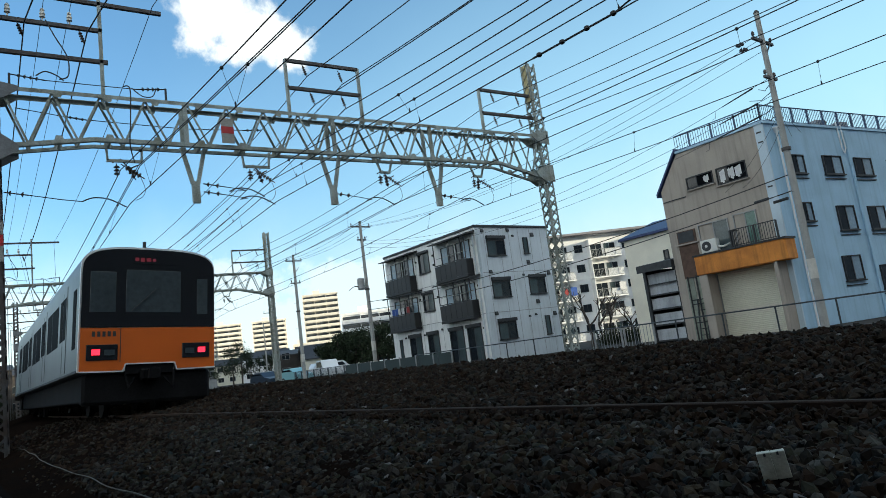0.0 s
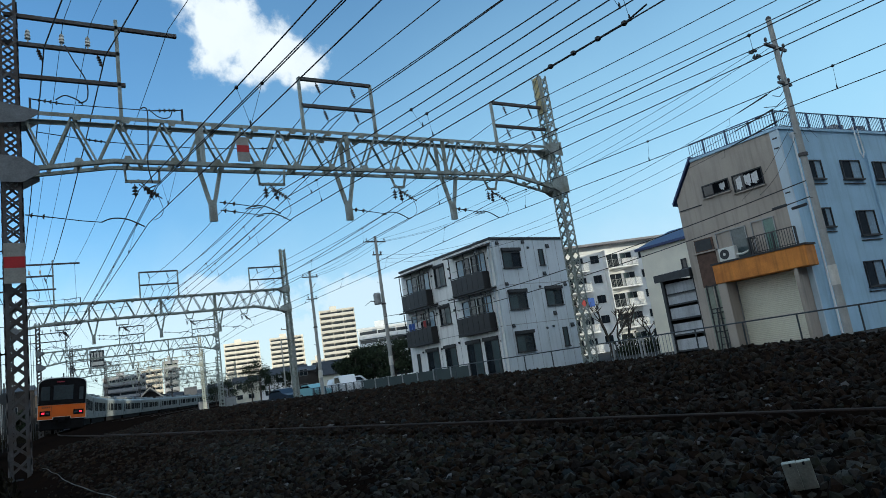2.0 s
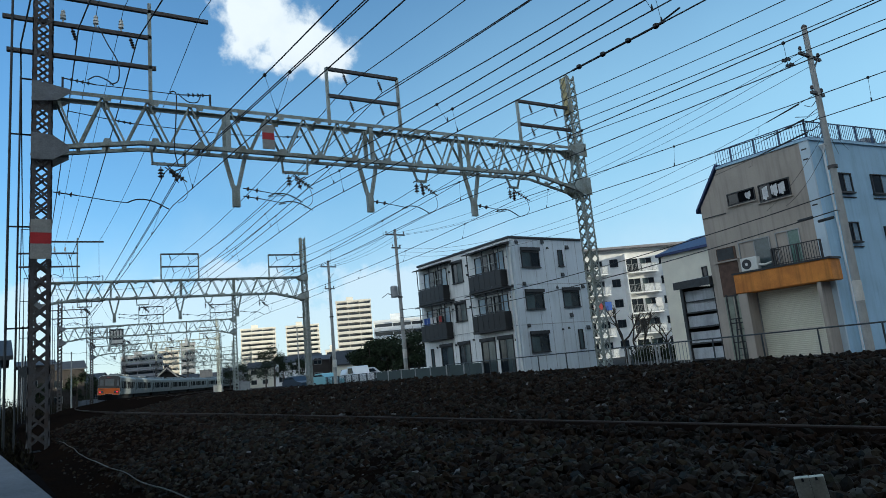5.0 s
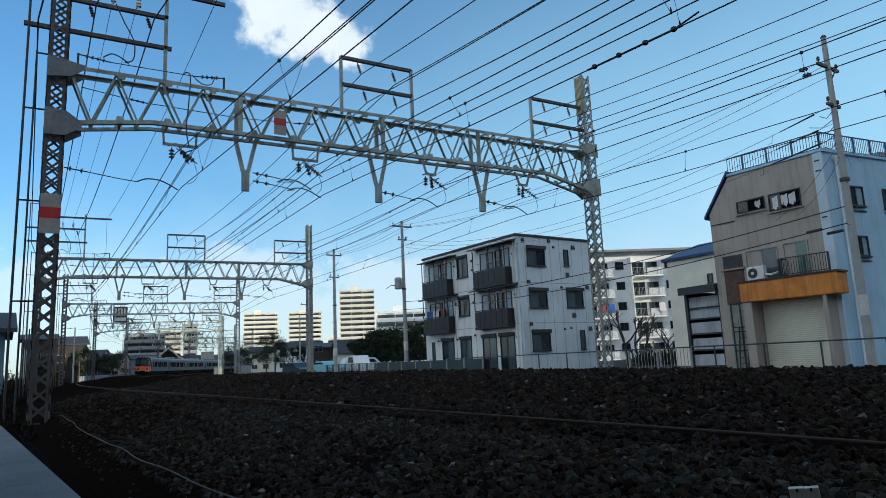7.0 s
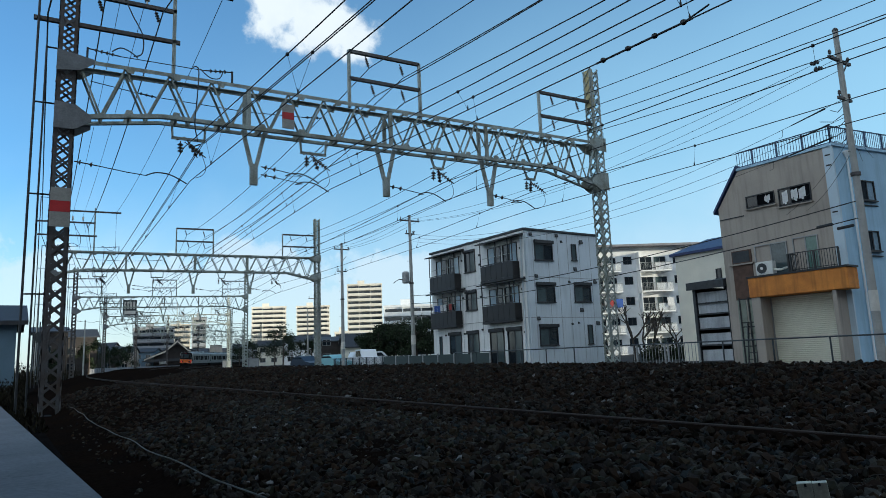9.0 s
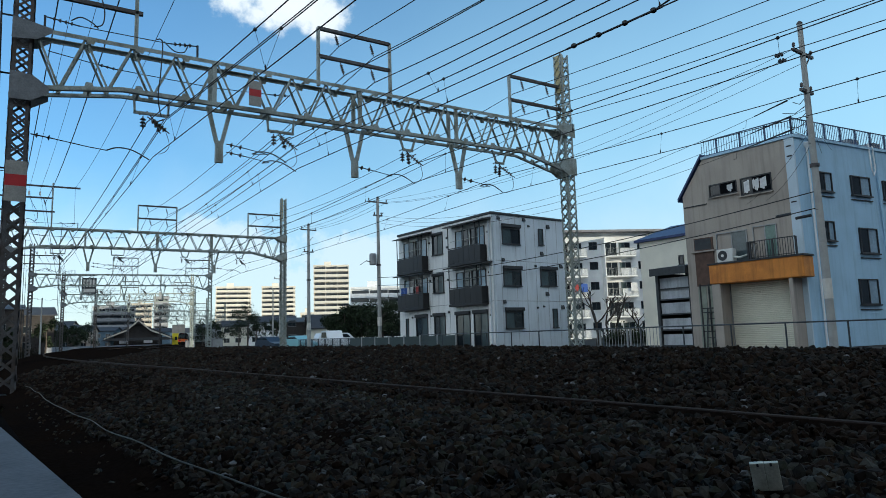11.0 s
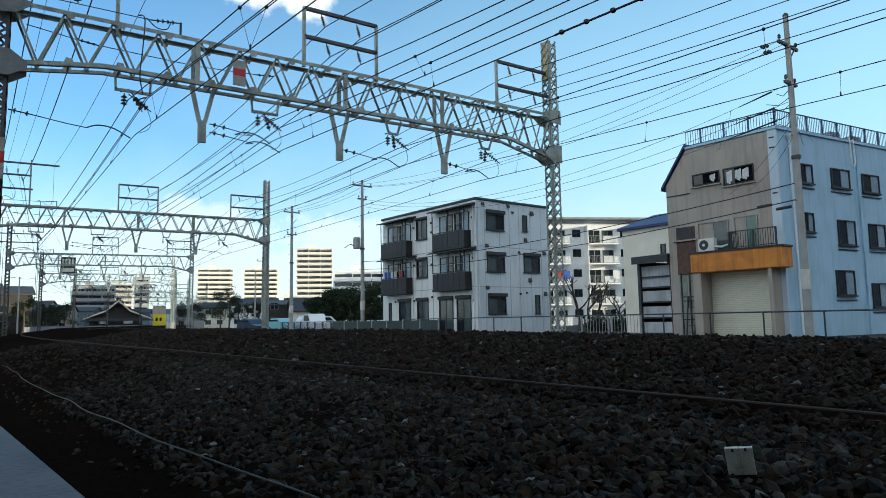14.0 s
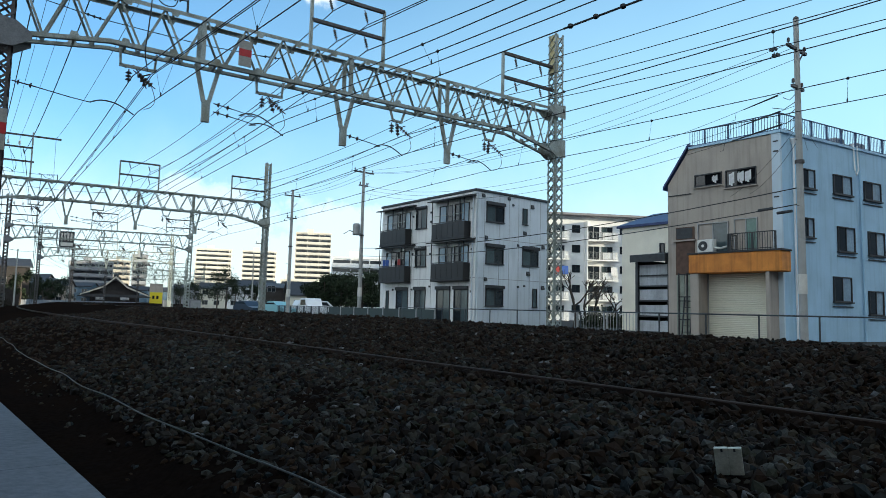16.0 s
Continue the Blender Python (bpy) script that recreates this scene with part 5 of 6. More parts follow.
utility_pole(24.5, 10.4, 11.4, ((1.15, 1.5), (2.6, 0.9)), "tall concrete utility pole with crossarms beside the lane", 0.145)
up3 = utility_pole(26.3, 43.6, 11.3, ((0.35, 1.8), (1.4, 0.8)), "concrete utility pole with a transformer", 0.17)
part("transformer", Solid().lathe(-0.5, 0, 6.6, [(0.25, 0), (0.28, 0.05), (0.28, 0.8), (0.2, 0.9)], 12), FRAME_LIGHT, up3)
part("bracket", Solid().bar((0, 0, 6.7), (-1.1, 0, 6.9), 0.06).bar((-1.1, 0, 6.9), (-1.5, 0.2, 6.6), 0.04), GALV_DARK, up3)
utility_pole(26.5, 56.6, 11.2, ((0.5, 1.6), (2.6, 1.0)), "concrete utility pole beside the lane", 0.18)
q = on_line(95, 29.5)
utility_pole(q.x, q.y, 9.6, ((0.5, 1.8),), "distant concrete utility pole", 0.17)
q = on_line(92, 28)
utility_pole(q.x, q.y, 7.4, (), "distant thin grey pole beside the line", 0.12, False)
q = on_line(62, 22.6)
utility_pole(q.x, q.y, 8.6, (), "plain grey steel pole beside the line", 0.13, False)


def span(a, b, sag, r, label, n=14):
    a, b = Vector(a), Vector(b)
    pts = []
    for k in range(n + 1):
        u = k / n
        p = a.lerp(b, u)
        p.z -= 4 * sag * u * (1 - u)
        pts.append(p)
    return lone("service_wire", Solid().tube(pts, r, 5), WIRE, label, "wire", "service wires")


for dx, z, dx1, sag in ((-0.6, 10.3, -0.61, 0.99), (-0.36, 10.21, 0.15, 1.28), (0.03, 9.92, 0.73, 1.13)):
    span((24.5 + dx, 10.4, z), (26.3 + dx1, 43.6, 10.95), sag, 0.009, "dark power line between utility poles", 24)
    span((26.3 + dx1, 43.6, 10.95), (26.5 + dx1, 56.6, 10.8), 0.3, 0.011, "dark power line between utility poles")
for k, (dx, z, z1, sag) in enumerate(((-0.15, 8.77, 9.9, 1.75), (0.03, 8.18, 9.6, 1.59), (0.14, 7.7, 9.3, 1.53))):
    span((24.5 + dx, 10.4, z), (26.6, 43.6, z1), sag, 0.009, "dark telephone line between utility poles", 24)
    # preformed grip and ties near the pole
    A, B = Vector((24.5 + dx, 10.4, z)), Vector((26.6, 43.6, z1))
    at = lambda u: A.lerp(B, u) - Vector((0, 0, 4 * sag * u * (1 - u)))
    lone("cable_grip", Solid().tube([at(0.02), at(0.035 + 0.015 * k), at(0.06 + 0.01 * k)], 0.035, 6, 0.018), DARKSTEEL, "thick black grip on the telephone line by the pole", "cable grip", "cable grips")
    ring = at(0.07 + 0.01 * k)
    lone("cable_tie", Solid().tube([ring, ring + Vector((0, 0.05, -0.28)), ring + Vector((0, 0.2, -0.3))], 0.008, 5), DARKSTEEL, "loose black tie hanging from the telephone line", "cable tie", "cable ties")
for ex, ey, ez in ((45, 16.87, 11.2), (45, 18.0, 10.75), (45, 19.3, 11.0)):
    span((24.5, 10.4, 7.95), (ex, ey, ez), 0.9, 0.007, "thin slack line from the utility pole over the houses")
for z, dy in ((6.9, 0.0), (7.4, 0.3)):
    span((24.5, 10.4, z), (29.2, 14.6 + dy * 3, 6.0), 0.25, 0.008, "slack service line to the corner house")
for a, b in (((24.5, 10.4, 5.12), (26.2, 43.6, 5.0)), ((24.5, 10.4, 4.52), (26.2, 43.6, 4.4))):
    span(a, b, 0.6, 0.02, "thick black cable between utility poles")
for y0, z0 in ((11.45, 4.47), (10.75, 4.3)):
    lone("cable_closure", Solid().tube([(24.6, y0, z0), (24.62, y0 + 0.1, z0), (24.64, y0 + 0.55, z0 - 0.02)], 0.055, 8), DARKSTEEL, "black splice closure on the telephone cable", "cable joint", "cable joints")


for y0, z0 in ((11.0, 10.36), (10.9, 10.1)):
    so = Solid()
    for k in range(4):
        so.lathe(24.2, y0 + 0.07 * k, z0 + 0.05 * (k % 2), [(0.02, -0.06), (0.06, -0.03), (0.05, 0.03), (0.02, 0.07)], 8)
    lone("strain_insulator", so, DARKSTEEL, "dark lumpy strain insulator on the wire by the pole", "insulator", "strain insulators")
for z, dy in ((8.6, 0.5), (8.3, 0.9), (8.05, 0.6), (7.75, 0.8), (7.45, 0.5)):
    pts = [(24.45, 10.42, z), (24.4, 10.4 + dy * 0.5, z - 0.22), (24.45, 10.4 + dy, z - 0.06)]
    lone("drip_loop", Solid().tube(pts, 0.014, 5), DARKSTEEL, "slack black drip loop beside the utility pole", "cable", "drip loops")


# ---- trackside things ----
kerb = Solid()
for y0, y1 in ((-14, 0.9), (0.905, 2.9), (2.905, 4.9), (4.905, 40)):
    e0, e1 = 0.54 - 0.035 * (y0 - 2), 0.54 - 0.035 * (y1 - 2)
    kerb.add([(-2.2, y0, -0.9), (e0, y0, -0.9), (e0, y0, -0.235), (e0 - 0.025, y0, -0.21), (-2.2, y0, -0.21), (-2.2, y1, -0.9), (e1, y1, -0.9), (e1, y1, -0.235), (e1 - 0.025, y1, -0.21), (-2.2, y1, -0.21)],
             [(0, 1, 2, 3, 4), (9, 8, 7, 6, 5)] + [(i, 5 + i, 5 + (i + 1) % 5, (i + 1) % 5) for i in range(5)])
lone("concrete_ledge", kerb, LEDGE, "pale grey concrete ledge beside the railway", "ledge", kind="structure")
lie = lambda s: 1.46 - 0.13 * min(1.0, max(0.0, (s - 3.0) / 5.0)) + 0.08 * max(0.0, (s - 12) / 6) + 0.015 * math.sin(s * 0.9) + 0.008 * math.sin(s * 2.3)
pts = [(lie(s), s, bed_height(lie(s), s) + 0.042 + 0.006 * math.sin(s * 3.1)) for s in np.arange(0.6, 18, 0.25)]
lone("trackside_cable", Solid().tube(slack(pts, 3), 0.006, 6), CABLE, "pale weathered cable lying on the ballast", "cable", "trackside cables")
pts = [(1.08 + 0.02 * math.sin(s * 1.1), s, -0.57) for s in np.arange(0.6, 3.4, 0.4)]
lone("trackside_cable", Solid().tube(pts, 0.004, 5), DARKSTEEL, "thin dark cable lying on the soil", "cable", "trackside cables")
stake = thing("distance_stake", pose(2.51, 1.355, -0.165, 4, -6, -61), "small weathered white concrete marker stuck in the ballast", "marker")
part("left_half", Solid().box(-0.05, -0.0005, -0.016, 0.016, -0.035, 0.067, 0.002), STAKE, stake)
part("right_half", Solid().box(0.0005, 0.05, -0.016, 0.016, -0.035, 0.066, 0.002), STAKE, stake)
for u in (-0.022, 0.024):
    part("top_notch", Solid().box(u - 0.004, u + 0.004, -0.0175, -0.0162, 0.054, 0.066), DARKSTEEL, stake)
# ---- the town beyond ----
def ang_place(az, dist):
    return math.sin(radians(az)) * dist, math.cos(radians(az)) * dist


def tower(az0, az1, dist, floors, storey, material, label, deep=14.0):
    x0, y0 = ang_place(az0, dist)
    x1, y1 = ang_place(az1, dist)
    wd = math.hypot(x1 - x0, y1 - y0)
    t = thing("tower_block", pose(x0, y0, GZ, 0, 0, math.degrees(math.atan2(y1 - y0, x1 - x0))), label, "building")
    h = floors * storey
    part("wall", Solid().box(0, wd, 1.2, deep, 0, h), material, t)
    part("roof", Solid().box(-0.2, wd + 0.2, 0.9, deep + 0.2, h, h + 0.8), material, t)
    part("roof_house", Solid().box(wd * 0.3, wd * 0.5, 4, 9, h + 0.8, h + 3.0), material, t)
    for k in range(floors):
        z = k * storey
        b = part("balcony", Solid().box(0, wd, -0.1, 1.19, z - 0.1, z + 0.1).box(0, wd, -0.1, 0.05, z + 0.1, z + 1.35), material, t)
        part("glazing", Solid().box(0.5, wd - 0.5, 1.1, 1.19, z + 0.3, z + storey - 0.5), GLASS, b)
    for k in range(int(wd / 6.5) + 1):
        part("party_wall", Solid().box(min(wd - 0.2, k * 6.5), min(wd, k * 6.5 + 0.2), -0.08, 1.19, 0, h), material, t)
    return t


tower(17.55, 20.37, 430, 12, 2.9, TOWER_LIT, "pale twelve-storey apartment tower with balcony bands", 14)
tower(21.21, 23.98, 430, 12, 2.9, TOWER_LIT, "pale twelve-storey apartment tower with balcony bands", 14)
tower(25.5, 28.5, 375, 14, 3.0, TOWER_LIT, "tall cream apartment tower with balcony bands", 16)
tower(28.6, 33.5, 230, 6, 3.0, WHITE, "long white apartment block with balconies", 12)
tower(12.9, 14.0, 300, 7, 2.9, TOWER_GREY, "grey seven-storey apartment block", 22)
tower(11.3, 12.8, 400, 8, 2.9, TOWER, "pale eight-storey apartment block", 12)
tower(8.6, 11.6, 330, 6, 3.0, TOWER_GREY, "low grey institutional block", 14)
tower(4.2, 6.0, 380, 6, 2.9, TOWER_GREY, "grey apartment block beyond the houses", 12)
tower(24.4, 25.6, 330, 4, 3.4, TOWER_LIT, "low cream annexe of the tower", 10)


def small_house(x, y, yaw, w, d, h, roof_h, wall, roof, label):
    o = thing("small_house", pose(x, y, GZ, 0, 0, yaw), label, "house", "houses of the town")
    part("wall", Solid().box(0, w, 0, d, 0, h), wall, o)
    part("roof", Solid().prism([(-0.4, h - 0.1), (-0.4, h + 0.08), (d / 2, h + roof_h), (d + 0.4, h + 0.08), (d + 0.4, h - 0.1), (d / 2, h + roof_h - 0.2)], "x", -0.4, w + 0.4), roof, o)
    so = Solid()
    so.add([(0, 0, h), (0, d, h), (0, d / 2, h + roof_h - 0.25)], [(0, 1, 2)])
    so.add([(w, 0, h), (w, d, h), (w, d / 2, h + roof_h - 0.25)], [(2, 1, 0)])
    part("gable", so, wall, o)
    for fl in range(max(1, round(h / 2.8))):
        z = 0.9 + 2.7 * fl
        for k in range(max(1, int(w / 3))):
            u = 0.8 + 3.0 * k
            if u + 1.5 < w:
                window(o, "y", u, u + 1.5, z, z + 1.2, -0.03, FRAME_LIGHT, GLASS, sill=False)
        for k in range(max(1, int(d / 3.5))):
            v = 0.8 + 3.2 * k
            if v + 1.3 < d:
                window(o, "x", v, v + 1.3, z, z + 1.2, -0.03, FRAME_LIGHT, GLASS, sill=False)
    return o


rnd = random.Random(4)
for az, dist, w, d, h, rh, wall, roof, label, yaw in (
    (-11.0, 34, 7.0, 6, 3.1, 1.0, SLATE, ROOF_DARK, "dim blue-grey house beside the line", 0),
    (-8.2, 100, 15.0, 9, 9.0, 0.3, BLUE, CONCRETE, "pale flat-roofed building beside the line", 0),
    (3.7, 132, 5.6, 8, 6.6, 1.6, SHADED_WALL, ROOF_DARK, "house with walls darkened as shade and a dark roof beside the bend", 0),
    (2.0, 120, 4.5, 8, 7.0, 1.0, SHADED_WALL, ROOF_DARK, "house with walls darkened as shade and a dark roof", 0),
    (5.4, 175, 6.5, 8, 4.6, 1.6, SHADED_WALL, ROOF_DARK, "two-storey house with a dark tiled roof", -15),
    (7.4, 300, 14, 10, 5.2, 2.0, TOWER_GREY, ROOF_DARK, "two-storey house with a dark tiled roof", -20),
    (13.6, 330, 16, 9, 6.0, 2.0, TOWER_GREY, ROOF_DARK, "two-storey house with a dark tiled roof", -25),
    (23.0, 128, 13, 9, 4.4, 1.0, SHADED_WALL, ROOF_DARK, "low workshop with walls darkened as shade and a dark roof", -20),
    (25.2, 120, 10, 9, 3.0, 2.6, CREAM, ROOF_DARK, "low house with a dark hipped roof", -20),
    (20.2, 170, 11, 8, 5.5, 1.8, WHITE, ROOF_DARK, "two-storey white house with a dark roof", -25),
    (18.0, 190, 10, 8, 5.2, 1.8, CREAM, ROOF_DARK, "two-storey cream house with a dark roof", -25),
    (21.6, 200, 12, 8, 6.0, 1.8, WHITE, ROOF_DARK, "two-storey white house with a dark roof", -25),
    (16.0, 230, 12, 9, 5.6, 1.8, TOWER_GREY, ROOF_DARK, "two-storey grey house with a dark roof", -25),
):
    x, y = ang_place(az, dist)
    small_house(x, y, yaw, w, d, h, rh, wall, roof, label)
kinds = ((TAN, "tan two-storey house with a dark roof"), (TOWER_GREY, "grey two-storey house with a dark roof"), (SLATE, "slate blue two-storey house with a dark roof"), (WOOD, "brown timber house with a dark roof"), (TOWER, "beige two-storey house with a dark roof"))
made = 0
for _ in range(400):
    az, dist = rnd.uniform(2.5, 27), rnd.uniform(130, 300)
    x, y = ang_place(az, dist)
    near_line = min((math.hypot(on_line(s, o).x - x, on_line(s, o).y - y) for s in range(80, 420, 8) for o in (-8, 4, 16, 28)))
    if near_line < 15 or made >= 34:
        continue
    made += 1
    wall_m, text = kinds[rnd.randrange(5)]
    small_house(x, y, rnd.uniform(-35, 5), rnd.uniform(6, 10), rnd.uniform(6, 9), rnd.choice((3.2, 5.2, 5.6)), rnd.uniform(1.2, 2.0), wall_m, ROOF_DARK, text)
# temple-like hall with a broad gabled roof
x, y = ang_place(9.7, 215)
hall = thing("gabled_hall", pose(x, y, GZ, 0, 0, -12), "dark hall with a broad curved gable roof", "building")
part("wall", Solid().prism([(1.5, 0), (1.5, 4.0), (8, 7.4), (14.5, 4.0), (14.5, 0)], "y", 1.5, 15), SHADED_WALL, hall)
for u in (3.0, 9.5):
    part("paper_window", Solid().box(u, u + 2.4, 1.44, 1.49, 1.6, 2.9), WHITE, hall)
part("roof", Solid().prism([(-1.2, 3.3), (2.5, 4.4), (5.5, 6.2), (8, 8.9), (10.5, 6.2), (13.5, 4.4), (17.2, 3.3), (17.2, 3.0), (8, 7.6), (-1.2, 3.0)], "y", 0, 16), ROOF_DARK, hall)
part("gable_board", Solid().prism([(-1.0, 3.2), (4.8, 5.6), (8, 8.6), (11.2, 5.6), (17, 3.2), (17, 2.8), (11.2, 5.1), (8, 8.0), (4.8, 5.1), (-1.0, 2.8)], "y", -0.15, -0.02), TOWER, hall, "pale gable board")
part("ridge_cap", Solid().box(7.3, 8.7, -0.2, 16.2, 8.6, 9.4, 0.1), ROOF_DARK, hall)
part("lower_eave", Solid().prism([(-1.6, 2.4), (-1.6, 2.6), (0.5, 3.2), (15.5, 3.2), (17.6, 2.6), (17.6, 2.4)], "y", -1.2, -0.2), ROOF_DARK, hall)
x, y = ang_place(14.3, 215)
shop = thing("yellow_shop", pose(x, y, GZ, 0, 0, -14), "bright yellow shop front with tan upper wall", "shop")
part("wall", Solid().box(0, 3.6, 0, 8, 0, 6.8), TAN, shop)
part("yellow_front", Solid().box(0.05, 3.55, -0.08, -0.004, 0.6, 4.2), YELLOW, shop, "bright yellow sign panel")
part("shop_window", Solid().box(0.8, 1.4, -0.12, -0.085, 2.2, 3.2), GLASS, shop)
part("shop_window", Solid().box(1.9, 2.5, -0.12, -0.085, 2.2, 3.2), GLASS, shop)
q = on_line(109.4, 4.4)
board = thing("signal_board", pose(q.x, q.y, 1.75, 0, 0, -14), "square white signal board mounted on the far portal", "signal", "")
part("post", Solid().tube([(0, 0, 6.2), (0, 0, 8.7)], 0.07, 8), GALV_DARK, board)
part("rim", Solid().box(-0.95, 0.95, -0.05, 0.02, 6.3, 8.6), DARKSTEEL, board)
so = Solid()
for k in range(4):
    so.box(-0.75 + 0.4 * k, -0.5 + 0.4 * k, -0.075, -0.053, 7.3, 8.35)
so.box(-0.8, 0.8, -0.075, -0.053, 6.5, 7.0)
part("lamp_panel", so, SIGN_WHITE, board)
for s, off, z in ((68, -0.9, 7.2), (98, 0.2, 6.6), (30, -2.2, 9.3)):
    q = on_line(s, off)
    utility_pole(q.x, q.y, z, ((0.4, 1.6),) if s == 30 else (), "dark slim pole beside the line", 0.11, False)
q = on_line(60, 0.0)
sig = thing("railway_signal", pose(q.x, q.y, 0), "round-headed dark railway signal on a post", "signal")
part("post", Solid().tube([(0, 0, -0.7), (0, 0, 4.2)], 0.05, 8), DARKSTEEL, sig)
part("head", Solid().tube([(0, -0.05, 3.0), (0, 0.02, 3.0)], 0.42, 18), DARKSTEEL, sig)
# low trackside cabinets by the second and third portals
for s, off in ((80, 19.4), (110, 18.2), (93, 27.5)):
    q = on_line(s, off)
    c = thing("relay_cabinet", pose(q.x, q.y, GZ, 0, 0, -10), "pale grey trackside relay cabinet", "cabinet", "relay cabinets")
    part("body", Solid().box(-0.6, 0.6, -0.3, 0.3, 0, 1.5, 0.03), CONCRETE, c)
    part("door", Solid().box(-0.5, 0.5, -0.33, -0.303, 0.15, 1.4), FRAME_LIGHT, c)
wallb = Solid()
for s in range(120, 300, 12):
    wallb.bar(on_line(s, -2.6, -0.1), on_line(s + 11.9, -2.6, -0.1), 0.15, 1.2)
lone("trackside_wall", wallb, CONCRETE, "low pale concrete wall beside the bend", "wall", kind="structure")


# ---- trees ----
def leafy_tree(x, y, h, spread, seed, label):
    r = random.Random(seed)
    t = thing("evergreen_tree", pose(x, y, GZ), label, "tree", "evergreen trees")
    trunk = Solid().tube([(0, 0, -0.2), (0.1, 0, h * 0.35), (0, 0.1, h * 0.85)], 0.18, 8, 0.05)
    clumps = []
    for k in range(11):
        a, z = r.uniform(0, 6.28), h * r.uniform(0.3, 0.95)
        rad = spread * (1 - 0.55 * (z / h)) * r.uniform(0.4, 1)
        e = Vector((math.cos(a) * rad, math.sin(a) * rad, z))
        trunk.tube([(0, 0, z * 0.8), e], 0.05, 5, 0.02)
        clumps.append((e, spread * r.uniform(0.25, 0.5)))
    part("trunk", trunk, BARK, t)
    so = Solid()
    for c, cr in clumps:
        for _ in range(150):
            d = Vector((r.gauss(0, 1), r.gauss(0, 1), r.gauss(0, 0.8))).normalized() * cr * r.uniform(0.3, 1.05)
            p = c + d
            u = Vector((r.gauss(0, 1), r.gauss(0, 1), r.gauss(0, 1))).normalized() * 0.14
            v = u.cross(Vector((r.gauss(0, 1), r.gauss(0, 1), r.gauss(0, 1)))).normalized() * 0.09
            k = len(so.v)
            so.v += [tuple(p - u), tuple(p + v), tuple(p + u), tuple(p - v)]
            so.f.append((k, k + 1, k + 2, k + 3))
    part("crown", so, LEAF, t)
    return t


for k, (az, dist, h) in enumerate(((27.6, 84, 4.6), (28.6, 86, 5.4), (29.5, 82, 5.0), (30.4, 85, 5.6), (31.3, 80, 5.2), (32.2, 82, 5.6), (26.9, 90, 4.0), (19.4, 150, 8.0), (20.1, 146, 9.0), (20.8, 150, 7.5), (7.0, 150, 5.0), (5.6, 120, 5.2), (6.4, 160, 6.0), (3.2, 118, 4.2), (7.6, 170, 6.2), (8.2, 190, 6.5), (16.6, 180, 7.0), (17.6, 175, 6.0), (22.4, 150, 6.0), (24.0, 140, 5.0), (28.1, 83, 4.8), (29.0, 84, 5.0), (30.0, 80, 4.6), (31.8, 84, 5.2))):
    x, y = ang_place(az, dist)
    leafy_tree(x, y, h, h * 0.42, k, "dark evergreen tree with a ragged crown")


def bare_tree(x, y, h, seed):
    r = random.Random(seed)
    t = thing("bare_tree", pose(x, y, GZ), "bare winter tree with pollarded branches", "tree", "bare trees")
    so = Solid()

    def grow(p, d, length, rad, depth):
        e = p + d * length
        mid = p.lerp(e, 0.5) + Vector((r.gauss(0, 0.04), r.gauss(0, 0.04), 0)) * length
        so.tube([p, mid, e], rad, 6, rad * 0.6)
        if depth:
            for _ in range(3 if depth > 1 else 4):
                nd = (d + Vector((r.gauss(0, 0.6), r.gauss(0, 0.6), r.uniform(0.0, 0.5)))).normalized()
                grow(e, nd, length * r.uniform(0.55, 0.8), rad * 0.6, depth - 1)
    grow(Vector((0, 0, -0.2)), Vector((0, 0, 1)), h * 0.35, 0.13, 3)
    part("trunk", so, BARK, t)
    return t


for k, (az, dist, h) in enumerate(((49.6, 52, 5.0), (51.3, 55, 4.6), (53.0, 58, 4.0), (50.4, 60, 5.2))):
    x, y = ang_place(az, dist)
    bare_tree(x, y, h, 20 + k)


def hedge(a, b, h, label, seed):
    r = random.Random(seed)
    a, b = Vector(a), Vector(b)
    so = Solid()
    for _ in range(2600):
        p = a.lerp(b, r.random()) + Vector((r.gauss(0, 0.3), r.gauss(0, 0.3), abs(r.gauss(0, h * 0.45))))
        u = Vector((r.gauss(0, 1), r.gauss(0, 1), r.gauss(0, 1))).normalized() * 0.12
        v = u.cross(Vector((r.gauss(0, 1), r.gauss(0, 1), r.gauss(0, 1)))).normalized() * 0.08
        k = len(so.v)
        so.v += [tuple(p - u), tuple(p + v), tuple(p + u), tuple(p - v)]
        so.f.append((k, k + 1, k + 2, k + 3))
    return lone("hedge", so, LEAF, label, "hedge", kind="stuff")


hedge((40, 33, GZ), (47, 30, GZ), 1.3, "dark clipped hedge below the slab block", 3)


def brush(s0, s1, p0, p1, h, count, seed):
    r = random.Random(seed)
    so = Solid()
    for _ in range(count):
        q = on_line(r.uniform(s0, s1), r.uniform(p0, p1), -0.62)
        p = q + Vector((0, 0, abs(r.gauss(0, h * 0.5))))
        u = Vector((r.gauss(0, 0.5), r.gauss(0, 0.5), 1)).normalized() * 0.075
        v = u.cross(Vector((r.gauss(0, 1), r.gauss(0, 1), r.gauss(0, 1)))).normalized() * 0.025
        k = len(so.v)
        so.v += [tuple(p - u), tuple(p + v), tuple(p + u), tuple(p - v)]
        so.f.append((k, k + 1, k + 2, k + 3))
    return lone("brush", so, BRUSH, "dark scrubby brush along the trackside", "brush", kind="stuff")


brush(18, 40, -1.6, 0.6, 0.5, 11000, 5)
brush(40, 100, -3.5, 0.2, 1.2, 16000, 6)
brush(13, 20, -0.6, 0.7, 0.22, 900, 8)


